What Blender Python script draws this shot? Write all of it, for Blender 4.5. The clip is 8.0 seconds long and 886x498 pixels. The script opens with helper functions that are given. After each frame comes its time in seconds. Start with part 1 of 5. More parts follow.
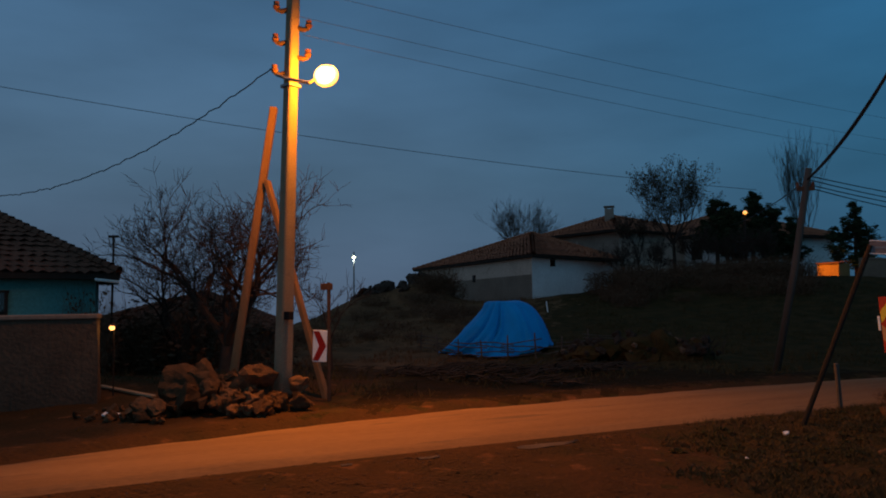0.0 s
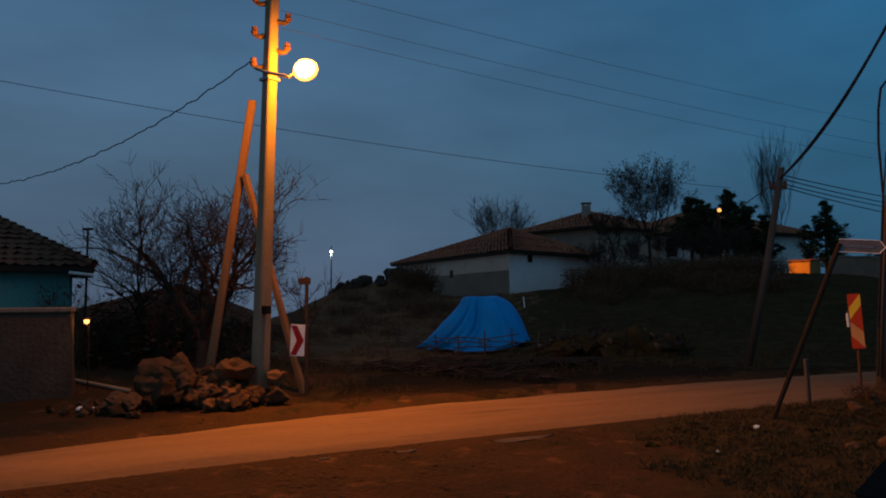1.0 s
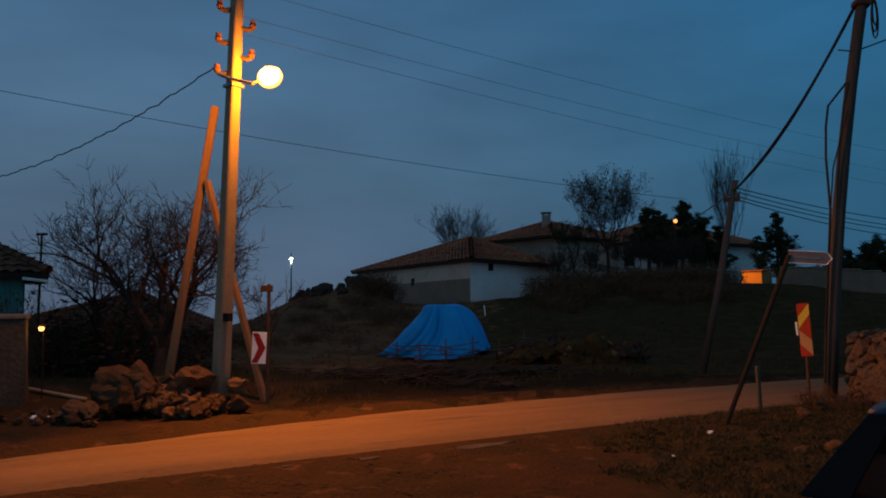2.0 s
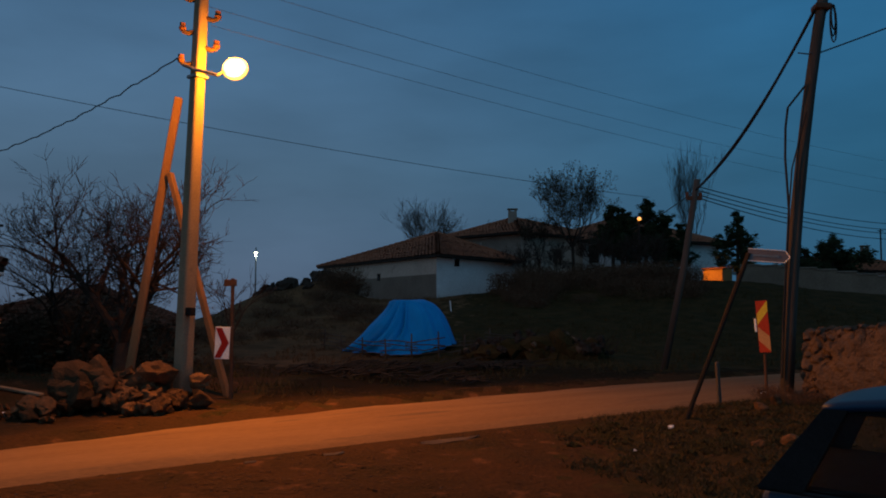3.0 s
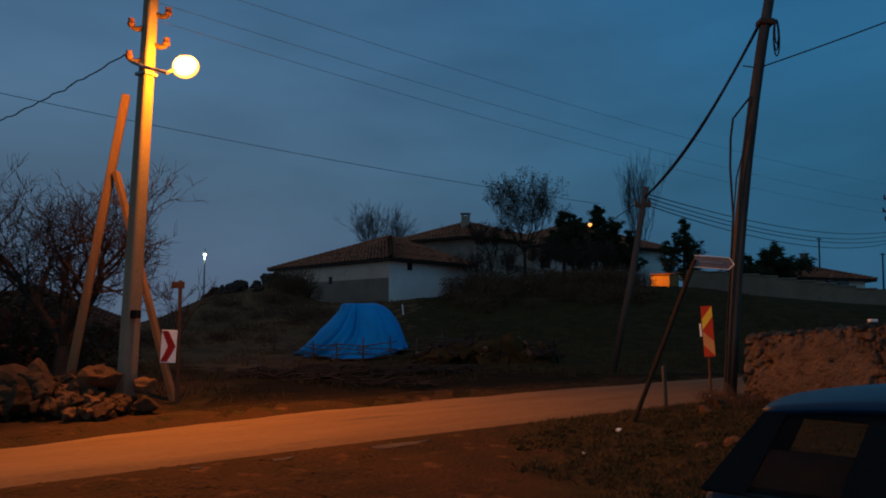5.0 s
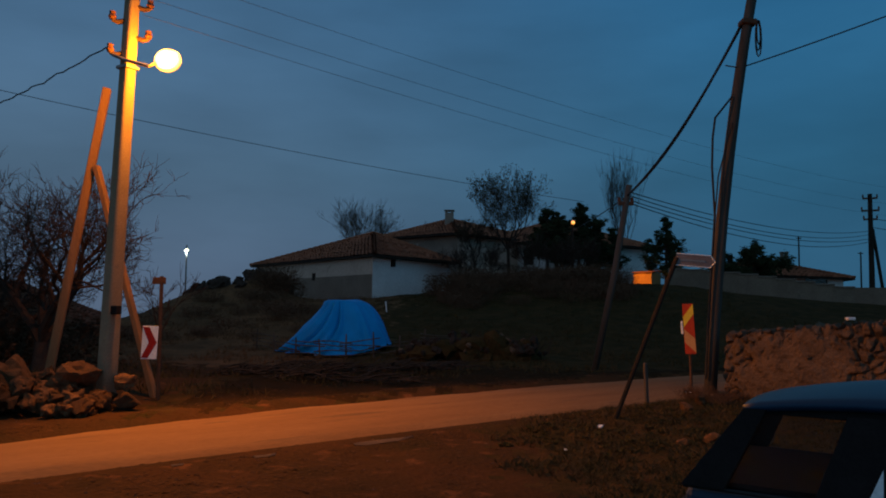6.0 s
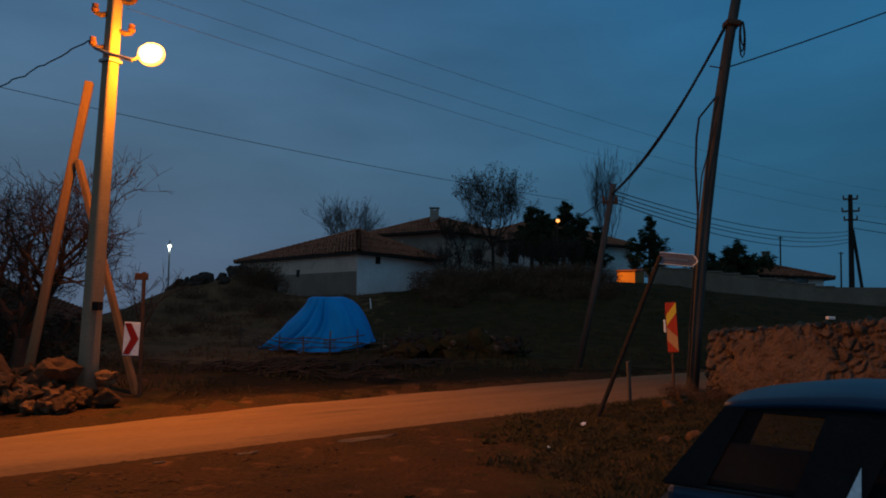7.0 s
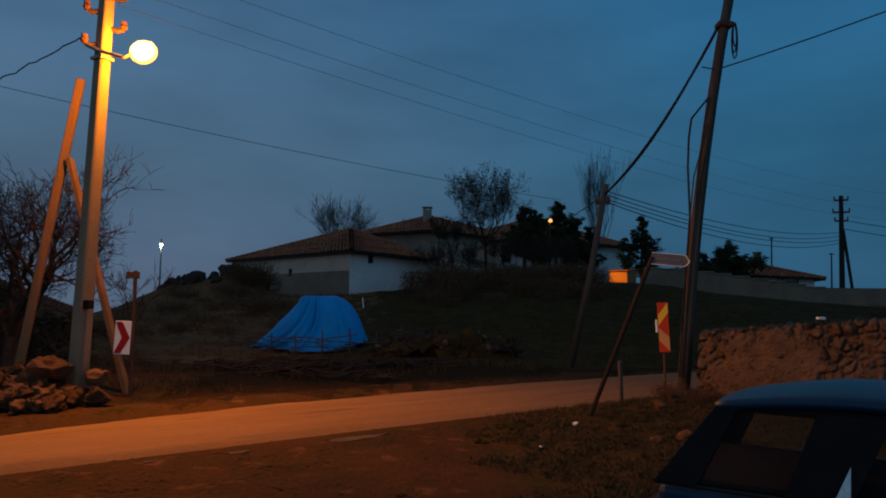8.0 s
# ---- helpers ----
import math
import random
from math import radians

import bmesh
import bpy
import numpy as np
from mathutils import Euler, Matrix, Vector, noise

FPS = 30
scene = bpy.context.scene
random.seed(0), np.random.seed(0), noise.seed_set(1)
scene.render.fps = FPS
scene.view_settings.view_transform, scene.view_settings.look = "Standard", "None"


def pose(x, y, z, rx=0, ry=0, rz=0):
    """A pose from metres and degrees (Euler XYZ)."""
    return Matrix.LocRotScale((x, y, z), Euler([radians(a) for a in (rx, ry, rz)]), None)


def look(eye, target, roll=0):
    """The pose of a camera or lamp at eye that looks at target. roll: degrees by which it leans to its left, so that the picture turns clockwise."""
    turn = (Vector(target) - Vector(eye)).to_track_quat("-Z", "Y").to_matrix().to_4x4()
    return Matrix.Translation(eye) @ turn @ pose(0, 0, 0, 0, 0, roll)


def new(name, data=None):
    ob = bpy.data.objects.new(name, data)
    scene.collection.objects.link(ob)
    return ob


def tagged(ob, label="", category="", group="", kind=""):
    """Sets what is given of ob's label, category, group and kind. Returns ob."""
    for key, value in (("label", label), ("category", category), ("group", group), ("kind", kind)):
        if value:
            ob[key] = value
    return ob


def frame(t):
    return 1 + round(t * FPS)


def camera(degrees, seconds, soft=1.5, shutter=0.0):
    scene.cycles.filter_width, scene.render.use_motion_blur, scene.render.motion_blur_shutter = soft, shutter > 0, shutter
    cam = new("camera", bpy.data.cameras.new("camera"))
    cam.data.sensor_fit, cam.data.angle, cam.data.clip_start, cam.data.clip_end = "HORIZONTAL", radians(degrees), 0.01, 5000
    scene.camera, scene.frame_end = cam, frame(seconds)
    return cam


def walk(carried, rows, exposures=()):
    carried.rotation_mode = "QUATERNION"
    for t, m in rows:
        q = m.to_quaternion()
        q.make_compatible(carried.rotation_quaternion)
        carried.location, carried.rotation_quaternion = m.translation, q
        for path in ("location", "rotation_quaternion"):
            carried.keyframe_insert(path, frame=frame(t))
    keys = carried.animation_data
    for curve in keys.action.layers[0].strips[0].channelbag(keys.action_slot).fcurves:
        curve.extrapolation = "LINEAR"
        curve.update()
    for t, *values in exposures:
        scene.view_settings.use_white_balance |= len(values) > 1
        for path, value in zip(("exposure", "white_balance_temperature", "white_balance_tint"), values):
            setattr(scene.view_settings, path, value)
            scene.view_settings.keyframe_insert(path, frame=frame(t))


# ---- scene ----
cam = camera(62.2, 8.0, soft=1.9)
EYE = 1.9
# seconds, place of the eye, yaw, pitch, roll
PATH = [
    (0.0, 0.02, 0.18, EYE, 14.28, 3.77, 0.74),
    (0.5, 0.04, 0.51, EYE, 13.99, 3.74, 0.59),
    (1.0, 0.02, 0.12, EYE, 12.51, 3.37, 0.44),
    (1.5, 0.0, 0.0, EYE, 11.40, 3.60, 0.44),
    (2.0, 0.0, 0.0, EYE, 9.42, 3.98, 0.21),
    (3.5, 0.0, 0.0, EYE, 6.01, 3.51, -0.13),
    (4.0, 0.0, 0.0, EYE, 5.17, 3.80, -0.14),
    (4.5, 0.0, 0.0, EYE, 4.02, 3.99, -0.29),
    (6.0, 0.0, 0.0, EYE, 1.78, 3.71, -0.65),
    (6.5, 0.0, 0.0, EYE, 1.17, 3.60, -0.74),
    (7.0, 0.0, 0.0, EYE, 0.58, 3.53, -0.94),
    (7.5, 0.0, 0.0, EYE, 0.36, 3.41, -1.16),
    (8.0, 0.0, 0.0, EYE, 0.00, 3.50, -1.10),
]
walk(cam, [(t, pose(x, y, z, 90 + pitch, roll, yaw)) for t, x, y, z, yaw, pitch, roll in PATH], ((0.0, -0.08), (0.5, -0.2), (1.0, -0.1), (1.5, 0.0), (2.0, 0.0), (8.0, 0.0)))

# ------------------------------------------------------------------ light
SODIUM = (1.0, 0.305, 0.014)


def dusk_world():
    world = bpy.data.worlds.new("dusk_sky")
    scene.world = world
    world.use_nodes = True
    nt = world.node_tree
    nt.nodes.clear()
    out = nt.nodes.new("ShaderNodeOutputWorld")
    bg = nt.nodes.new("ShaderNodeBackground")
    co = nt.nodes.new("ShaderNodeTexCoord")
    sep = nt.nodes.new("ShaderNodeSeparateXYZ")
    ramp = nt.nodes.new("ShaderNodeValToRGB")
    ramp.color_ramp.elements[0].position, ramp.color_ramp.elements[0].color = 0.0, (0.024, 0.084, 0.152, 1)
    ramp.color_ramp.elements[1].position, ramp.color_ramp.elements[1].color = 0.75, (0.045, 0.108, 0.190, 1)
    mid = ramp.color_ramp.elements.new(0.16)
    mid.color = (0.022, 0.098, 0.180, 1)
    top = ramp.color_ramp.elements.new(0.38)
    top.color = (0.0195, 0.108, 0.227, 1)
    mp = nt.nodes.new("ShaderNodeMapping")
    mp.inputs["Scale"].default_value = (1.0, 1.0, 3.5)
    nz = nt.nodes.new("ShaderNodeTexNoise")
    nz.inputs["Scale"].default_value, nz.inputs["Detail"].default_value, nz.inputs["Roughness"].default_value = 2.6, 5, 0.5
    mr = nt.nodes.new("ShaderNodeMapRange")
    mr.inputs["From Min"].default_value, mr.inputs["From Max"].default_value = 0.3, 0.7
    mr.inputs["To Min"].default_value, mr.inputs["To Max"].default_value = 0.86, 1.2
    mul = nt.nodes.new("ShaderNodeVectorMath")
    mul.operation = "SCALE"
    ln = nt.links.new
    ln(co.outputs["Generated"], sep.inputs[0])
    ln(sep.outputs["Z"], ramp.inputs[0])
    ln(co.outputs["Generated"], mp.inputs[0])
    ln(mp.outputs[0], nz.inputs["Vector"])
    ln(nz.outputs[0], mr.inputs[0])
    ln(ramp.outputs[0], mul.inputs[0])
    ln(mr.outputs[0], mul.inputs["Scale"])
    # sky coloured brighter and warmer on the lamp's side, imitating its halo
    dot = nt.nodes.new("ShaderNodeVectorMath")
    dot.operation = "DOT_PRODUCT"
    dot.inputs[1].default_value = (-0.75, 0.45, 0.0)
    halo_side = nt.nodes.new("ShaderNodeMapRange")
    halo_side.interpolation_type = "SMOOTHSTEP"
    halo_side.inputs["From Min"].default_value, halo_side.inputs["From Max"].default_value = 0.08, 0.78
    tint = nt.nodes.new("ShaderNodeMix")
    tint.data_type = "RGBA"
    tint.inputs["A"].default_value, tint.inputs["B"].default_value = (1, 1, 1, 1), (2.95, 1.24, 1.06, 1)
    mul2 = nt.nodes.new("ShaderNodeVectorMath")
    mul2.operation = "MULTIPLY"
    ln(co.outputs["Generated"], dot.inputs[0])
    ln(dot.outputs["Value"], halo_side.inputs[0])
    ln(halo_side.outputs[0], tint.inputs["Factor"])
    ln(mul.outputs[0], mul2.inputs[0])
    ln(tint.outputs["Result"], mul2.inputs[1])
    # the sun went down behind the walker: the sky glows broadly on that side
    back = nt.nodes.new("ShaderNodeMapRange")
    back.interpolation_type = "SMOOTHSTEP"
    back.inputs["From Min"].default_value, back.inputs["From Max"].default_value = -0.15, 0.85
    dot2 = nt.nodes.new("ShaderNodeVectorMath")
    dot2.operation = "DOT_PRODUCT"
    dot2.inputs[1].default_value = (-0.15, -0.99, 0.0)
    after = nt.nodes.new("ShaderNodeMix")
    after.data_type = "RGBA"
    after.inputs["A"].default_value, after.inputs["B"].default_value = (1, 1, 1, 1), (2.9, 1.75, 1.45, 1)
    mul3 = nt.nodes.new("ShaderNodeVectorMath")
    mul3.operation = "MULTIPLY"
    ln(co.outputs["Generated"], dot2.inputs[0])
    ln(dot2.outputs["Value"], back.inputs[0])
    ln(back.outputs[0], after.inputs["Factor"])
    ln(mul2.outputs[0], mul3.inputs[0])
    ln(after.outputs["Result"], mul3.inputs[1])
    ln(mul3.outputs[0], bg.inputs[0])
    bg.inputs[1].default_value = 1.06
    ln(bg.outputs[0], out.inputs[0])


dusk_world()


def lamp(name, place, colour, watts, radius):
    data = bpy.data.lights.new(name, "POINT")
    data.color, data.energy, data.shadow_soft_size = colour, watts, radius
    ob = new(name, data)
    ob.location = place
    return ob


LAMP_AT = Vector((-5.01, 11.83, 5.78))


def sodium_spot():
    data = bpy.data.lights.new("street_light_beam", "SPOT")
    data.color, data.energy, data.shadow_soft_size = SODIUM, 2100.0, 0.14
    data.spot_size, data.spot_blend = radians(138), 0.5
    ob = new("street_light_beam", data)
    ob.matrix_world = look(LAMP_AT + Vector((0, 0, -0.24)), LAMP_AT + Vector((5.3, -4.3, -4.7)))


sodium_spot()


def far_spot():
    data = bpy.data.lights.new("far_sodium_light", "SPOT")
    data.color, data.energy, data.shadow_soft_size = SODIUM, 4200.0, 0.1
    data.spot_size, data.spot_blend = radians(36), 0.7
    ob = new("far_sodium_light", data)
    ob.matrix_world = look((6.42, 44.3, 6.4), (11.3, 46.8, 2.8))


far_spot()
lamp("street_light_globe", LAMP_AT + Vector((0.05, -0.05, 0.02)), SODIUM, 640.0, 0.12)
lamp("white_lamp_light", (-21.6, 55.9, 5.0), (0.85, 1.0, 0.9), 60.0, 0.12)
lamp("house_lamp_light", (-9.25, 11.85, 1.42), (1.0, 0.45, 0.12), 2.0, 0.05)

# ------------------------------------------------------------------ materials


def surf(name, c1, c2, scale=3.0, rough=0.85, bump=0.3, grain=40.0, metal=0.0, c3=None, spots=0.0, vary=0.0, stretch=(1, 1, 1), spec=0.12, along=None):
    """Two colours mixed by broad stains, fine grain and relief; c3 comes in as spots."""
    m = bpy.data.materials.new(name)
    m.use_nodes = True
    nt = m.node_tree
    ln = nt.links.new
    b = nt.nodes["Principled BSDF"]
    co = nt.nodes.new("ShaderNodeTexCoord")
    mp = nt.nodes.new("ShaderNodeMapping")
    mp.inputs["Scale"].default_value = stretch
    if along is not None:
        # streaks that run along one direction of the ground
        mp.vector_type = "TEXTURE"
        mp.inputs["Rotation"].default_value = (0, 0, radians(along))
        mp.inputs["Scale"].default_value = (7, 1, 1)
    ln(co.outputs["Object"], mp.inputs[0])
    n1 = nt.nodes.new("ShaderNodeTexNoise")
    n1.inputs["Scale"].default_value, n1.inputs["Detail"].default_value, n1.inputs["Roughness"].default_value = scale, 6, 0.62
    n2 = nt.nodes.new("ShaderNodeTexNoise")
    n2.inputs["Scale"].default_value, n2.inputs["Detail"].default_value = grain, 4
    ln(mp.outputs[0], n1.inputs["Vector"])
    ln(mp.outputs[0], n2.inputs["Vector"])
    r1 = nt.nodes.new("ShaderNodeMapRange")
    r1.inputs["From Min"].default_value, r1.inputs["From Max"].default_value = 0.33, 0.67
    ln(n1.outputs[0], r1.inputs[0])
    mix = nt.nodes.new("ShaderNodeMix")
    mix.data_type = "RGBA"
    mix.inputs["A"].default_value, mix.inputs["B"].default_value = (*c1, 1), (*c2, 1)
    ln(r1.outputs[0], mix.inputs["Factor"])
    col = mix.outputs["Result"]
    if c3:
        n3 = nt.nodes.new("ShaderNodeTexNoise")
        n3.inputs["Scale"].default_value, n3.inputs["Detail"].default_value = scale * 3.1, 5
        ln(mp.outputs[0], n3.inputs["Vector"])
        r3 = nt.nodes.new("ShaderNodeMapRange")
        r3.inputs["From Min"].default_value, r3.inputs["From Max"].default_value = 0.62 - spots, 0.72 - spots
        ln(n3.outputs[0], r3.inputs[0])
        mx3 = nt.nodes.new("ShaderNodeMix")
        mx3.data_type = "RGBA"
        mx3.inputs["B"].default_value = (*c3, 1)
        ln(r3.outputs[0], mx3.inputs["Factor"])
        ln(col, mx3.inputs["A"])
        col = mx3.outputs["Result"]
    g = nt.nodes.new("ShaderNodeMapRange")
    g.inputs["To Min"].default_value, g.inputs["To Max"].default_value = 0.65, 1.35
    ln(n2.outputs[0], g.inputs[0])
    val = g.outputs[0]
    if vary:
        oi = nt.nodes.new("ShaderNodeObjectInfo")
        rv = nt.nodes.new("ShaderNodeMapRange")
        rv.inputs["To Min"].default_value, rv.inputs["To Max"].default_value = 1 - vary, 1 + vary
        ln(oi.outputs["Random"], rv.inputs[0])
        mm = nt.nodes.new("ShaderNodeMath")
        mm.operation = "MULTIPLY"
        ln(val, mm.inputs[0])
        ln(rv.outputs[0], mm.inputs[1])
        val = mm.outputs[0]
    sc = nt.nodes.new("ShaderNodeVectorMath")
    sc.operation = "SCALE"
    ln(col, sc.inputs[0])
    ln(val, sc.inputs["Scale"])
    ln(sc.outputs[0], b.inputs["Base Color"])
    b.inputs["Roughness"].default_value, b.inputs["Metallic"].default_value = rough, metal
    b.inputs["Specular IOR Level"].default_value = spec
    if bump:
        add = nt.nodes.new("ShaderNodeMath")
        ln(n1.outputs[0], add.inputs[0])
        ln(n2.outputs[0], add.inputs[1])
        bp = nt.nodes.new("ShaderNodeBump")
        bp.inputs["Strength"].default_value, bp.inputs["Distance"].default_value = bump, 0.03
        ln(add.outputs[0], bp.inputs["Height"])
        ln(bp.outputs[0], b.inputs["Normal"])
    return m


def glow(name, colour, strength):
    m = bpy.data.materials.new(name)
    m.use_nodes = True
    b = m.node_tree.nodes["Principled BSDF"]
    b.inputs["Base Color"].default_value = (0.8, 0.8, 0.8, 1)
    b.inputs["Emission Color"].default_value = (*colour, 1)
    b.inputs["Emission Strength"].default_value = strength
    return m


def glass(name, tint=(0.75, 0.8, 0.8), rough=0.02):
    m = bpy.data.materials.new(name)
    m.use_nodes = True
    b = m.node_tree.nodes["Principled BSDF"]
    b.inputs["Base Color"].default_value = (*tint, 1)
    b.inputs["Roughness"].default_value = rough
    b.inputs["Transmission Weight"].default_value = 1.0
    b.inputs["IOR"].default_value = 1.45
    return m


M_SOIL = surf("soil_and_turf", (0.066, 0.032, 0.014), (0.037, 0.025, 0.012), 0.7, 0.97, 1.0, 16, c3=(0.108, 0.052, 0.024), spots=0.02, spec=0.02)
M_TURF = surf("winter_turf", (0.068, 0.040, 0.016), (0.026, 0.023, 0.009), 1.7, 0.97, 1.0, 18, c3=(0.074, 0.042, 0.019), spots=-0.03, spec=0.02)
# soil darkened to imitate ground that gets little lamp light
M_DIMVERGE = surf("dim_lit_verge_soil", (0.030, 0.018, 0.008), (0.020, 0.015, 0.006), 1.1, 0.97, 1.0, 16, c3=(0.050, 0.027, 0.012), spots=-0.02, spec=0.02)
M_SLOPE = surf("dry_slope_turf", (0.165, 0.086, 0.040), (0.085, 0.050, 0.025), 0.7, 0.97, 1.0, 14, c3=(0.055, 0.036, 0.019), spots=0.04, spec=0.02)
M_DRYGRASS = surf("dry_grass", (0.15, 0.082, 0.040), (0.085, 0.052, 0.027), 1.2, 0.92, 0, 20, spec=0.03)
M_FADED = surf("faded_yellow", (0.62, 0.33, 0.13), (0.52, 0.27, 0.10), 3, 0.6, 0, 40)
M_ROAD = surf("dusty_asphalt", (0.152, 0.086, 0.041), (0.222, 0.130, 0.064), 1.0, 0.85, 0.3, 60, c3=(0.12, 0.075, 0.042), spots=0.02, along=37.4, spec=0.04)
M_OLDROAD = surf("broken_old_asphalt", (0.12, 0.085, 0.058), (0.085, 0.06, 0.042), 3.0, 0.85, 0.4, 40)
# glow for the ring that stands in for the lamp's glare
M_FRINGE = glow("glare_fringe", (1.0, 0.42, 0.04), 2.2)
M_GRASS = surf("winter_grass", (0.046, 0.040, 0.015), (0.085, 0.056, 0.024), 1.5, 0.9, 0, 20)
M_WEED = surf("dark_weed_leaf", (0.026, 0.028, 0.009), (0.044, 0.036, 0.013), 6, 0.8, 0, 30, spec=0.08)
M_CONC = surf("pole_concrete", (0.31, 0.225, 0.14), (0.23, 0.165, 0.10), 1.2, 0.85, 0.25, 45, c3=(0.15, 0.13, 0.105), spots=-0.06)
M_TIMBER = surf("weathered_timber", (0.29, 0.155, 0.074), (0.20, 0.11, 0.054), 2.0, 0.8, 0.35, 30, stretch=(3, 3, 0.3))
M_DARKWOOD = surf("tarred_pole_wood", (0.036, 0.028, 0.022), (0.022, 0.018, 0.014), 2.0, 0.85, 0.35, 30, stretch=(3, 3, 0.25))
M_POLEWOOD = surf("weathered_tarred_pole", (0.095, 0.08, 0.066), (0.06, 0.051, 0.043), 2.0, 0.85, 0.35, 30, stretch=(3, 3, 0.25))
M_OLDPOLE = surf("grey_weathered_pole", (0.105, 0.086, 0.07), (0.07, 0.058, 0.048), 2.0, 0.85, 0.35, 30, stretch=(3, 3, 0.25))
M_STEEL = surf("galvanised_steel", (0.30, 0.30, 0.30), (0.2, 0.19, 0.18), 5, 0.5, 0.1, 60, metal=0.7)
M_RUST = surf("rusty_steel", (0.14, 0.07, 0.04), (0.08, 0.05, 0.035), 6, 0.75, 0.3, 60, metal=0.2)
M_CABLE = surf("black_cable", (0.02, 0.02, 0.02), (0.035, 0.033, 0.03), 4, 0.6, 0, 30)
M_PORC = surf("brown_porcelain", (0.16, 0.07, 0.04), (0.12, 0.05, 0.03), 4, 0.25, 0, 30)
M_TARP = surf("blue_tarpaulin", (0.002, 0.27, 0.66), (0.002, 0.215, 0.54), 1.2, 0.5, 0.15, 60, spec=0.12)
M_PLASTER = surf("mud_plaster", (0.54, 0.43, 0.34), (0.45, 0.355, 0.275), 0.6, 0.92, 0.35, 12, c3=(0.34, 0.26, 0.20), spots=-0.02)
M_OLDPLASTER = surf("old_dirty_plaster", (0.30, 0.25, 0.20), (0.20, 0.165, 0.135), 0.5, 0.95, 0.35, 12, c3=(0.46, 0.42, 0.37), spots=-0.03)
M_CEMENT = surf("grey_cement_render", (0.225, 0.18, 0.138), (0.178, 0.142, 0.108), 0.8, 0.92, 0.3, 14)
M_WHITE = surf("whitewash", (0.76, 0.75, 0.72), (0.66, 0.64, 0.60), 0.7, 0.9, 0.2, 15, c3=(0.48, 0.44, 0.39), spots=-0.08)
M_TURQ = surf("turquoise_limewash", (0.11, 0.33, 0.31), (0.085, 0.27, 0.26), 0.8, 0.9, 0.2, 18)
M_TILE = surf("clay_roof_tile", (0.33, 0.125, 0.066), (0.23, 0.092, 0.052), 1.2, 0.9, 0.3, 16, c3=(0.17, 0.085, 0.055), spots=-0.04, vary=0.2, spec=0.04)
M_TILEOLD = surf("dark_old_roof_tile", (0.17, 0.075, 0.047), (0.11, 0.055, 0.037), 1.2, 0.9, 0.3, 16, c3=(0.065, 0.043, 0.032), spots=-0.02, spec=0.04)
M_STONE = surf("field_stone", (0.150, 0.075, 0.034), (0.070, 0.041, 0.021), 2.5, 0.92, 0.7, 22, vary=0.5)
M_WALLSTONE = surf("old_wall_stone", (0.22, 0.138, 0.085), (0.11, 0.07, 0.045), 3.0, 0.94, 0.8, 24, vary=0.4)
M_MORTAR = surf("earth_mortar", (0.105, 0.074, 0.05), (0.068, 0.048, 0.033), 1.3, 0.95, 0.8, 15)
M_RUBBLE = surf("rubble_wall_earth", (0.15, 0.10, 0.066), (0.085, 0.057, 0.039), 2.2, 0.95, 0.9, 26, c3=(0.05, 0.035, 0.025), spots=0.0)
M_CRAG = surf("dark_crag", (0.055, 0.040, 0.030), (0.032, 0.024, 0.018), 2.5, 0.95, 0.7, 20)
M_TRIM = surf("matt_black_trim", (0.017, 0.014, 0.014), (0.023, 0.019, 0.018), 6, 0.95, 0, 60, spec=0.02)
M_CABIN = surf("unlit_cabin_black", (0.005, 0.0045, 0.004), (0.008, 0.007, 0.006), 6, 0.95, 0, 60, spec=0.02)
M_LITTER = surf("leaf_litter", (0.085, 0.046, 0.022), (0.045, 0.030, 0.017), 9, 0.95, 0, 40, spec=0.03)
M_GARDEN = surf("beige_garden_render", (0.22, 0.17, 0.12), (0.165, 0.125, 0.09), 0.9, 0.92, 0.4, 14, c3=(0.14, 0.11, 0.08), spots=-0.03)
# render coloured orange to carry part of the lamp's light on it
M_LAMPORANGE = surf("lamp_orange_render", (0.33, 0.19, 0.07), (0.25, 0.14, 0.05), 1.2, 0.92, 0.3, 14)
M_BARK = surf("tree_bark", (0.066, 0.045, 0.034), (0.043, 0.030, 0.024), 4, 0.9, 0.3, 40, spec=0.05)
M_PINE = surf("pine_needles", (0.022, 0.038, 0.016), (0.035, 0.05, 0.02), 2, 0.8, 0, 20)
M_DRYLEAF = surf("dry_leaves", (0.07, 0.052, 0.03), (0.05, 0.045, 0.025), 2, 0.85, 0, 20)
M_BRUSH = surf("brushwood", (0.052, 0.038, 0.026), (0.030, 0.023, 0.017), 2, 0.9, 0, 20)
M_SHRUB = surf("dead_brown_shrub", (0.135, 0.076, 0.045), (0.082, 0.05, 0.031), 2, 0.92, 0, 20, spec=0.03)
M_STICKS = surf("dry_sticks", (0.12, 0.095, 0.075), (0.06, 0.048, 0.038), 2, 0.9, 0, 20)
M_WHITEPAINT = surf("sign_white", (0.78, 0.78, 0.76), (0.72, 0.72, 0.70), 3, 0.45, 0, 40)
M_SHEETING = surf("white_reflective_sheeting", (0.92, 0.93, 0.88), (0.88, 0.89, 0.84), 3, 0.35, 0, 40, spec=0.5)
M_RED = surf("sign_red", (0.36, 0.02, 0.013), (0.30, 0.02, 0.013), 3, 0.45, 0, 40)
M_HAZRED = surf("hazard_orange_red", (0.52, 0.06, 0.02), (0.44, 0.05, 0.02), 3, 0.45, 0, 40)
M_YELLOW = surf("sign_yellow", (0.80, 0.60, 0.05), (0.72, 0.52, 0.05), 3, 0.45, 0, 40)
M_SIGNBACK = surf("sign_grey", (0.17, 0.16, 0.17), (0.13, 0.125, 0.13), 3, 0.5, 0, 40)
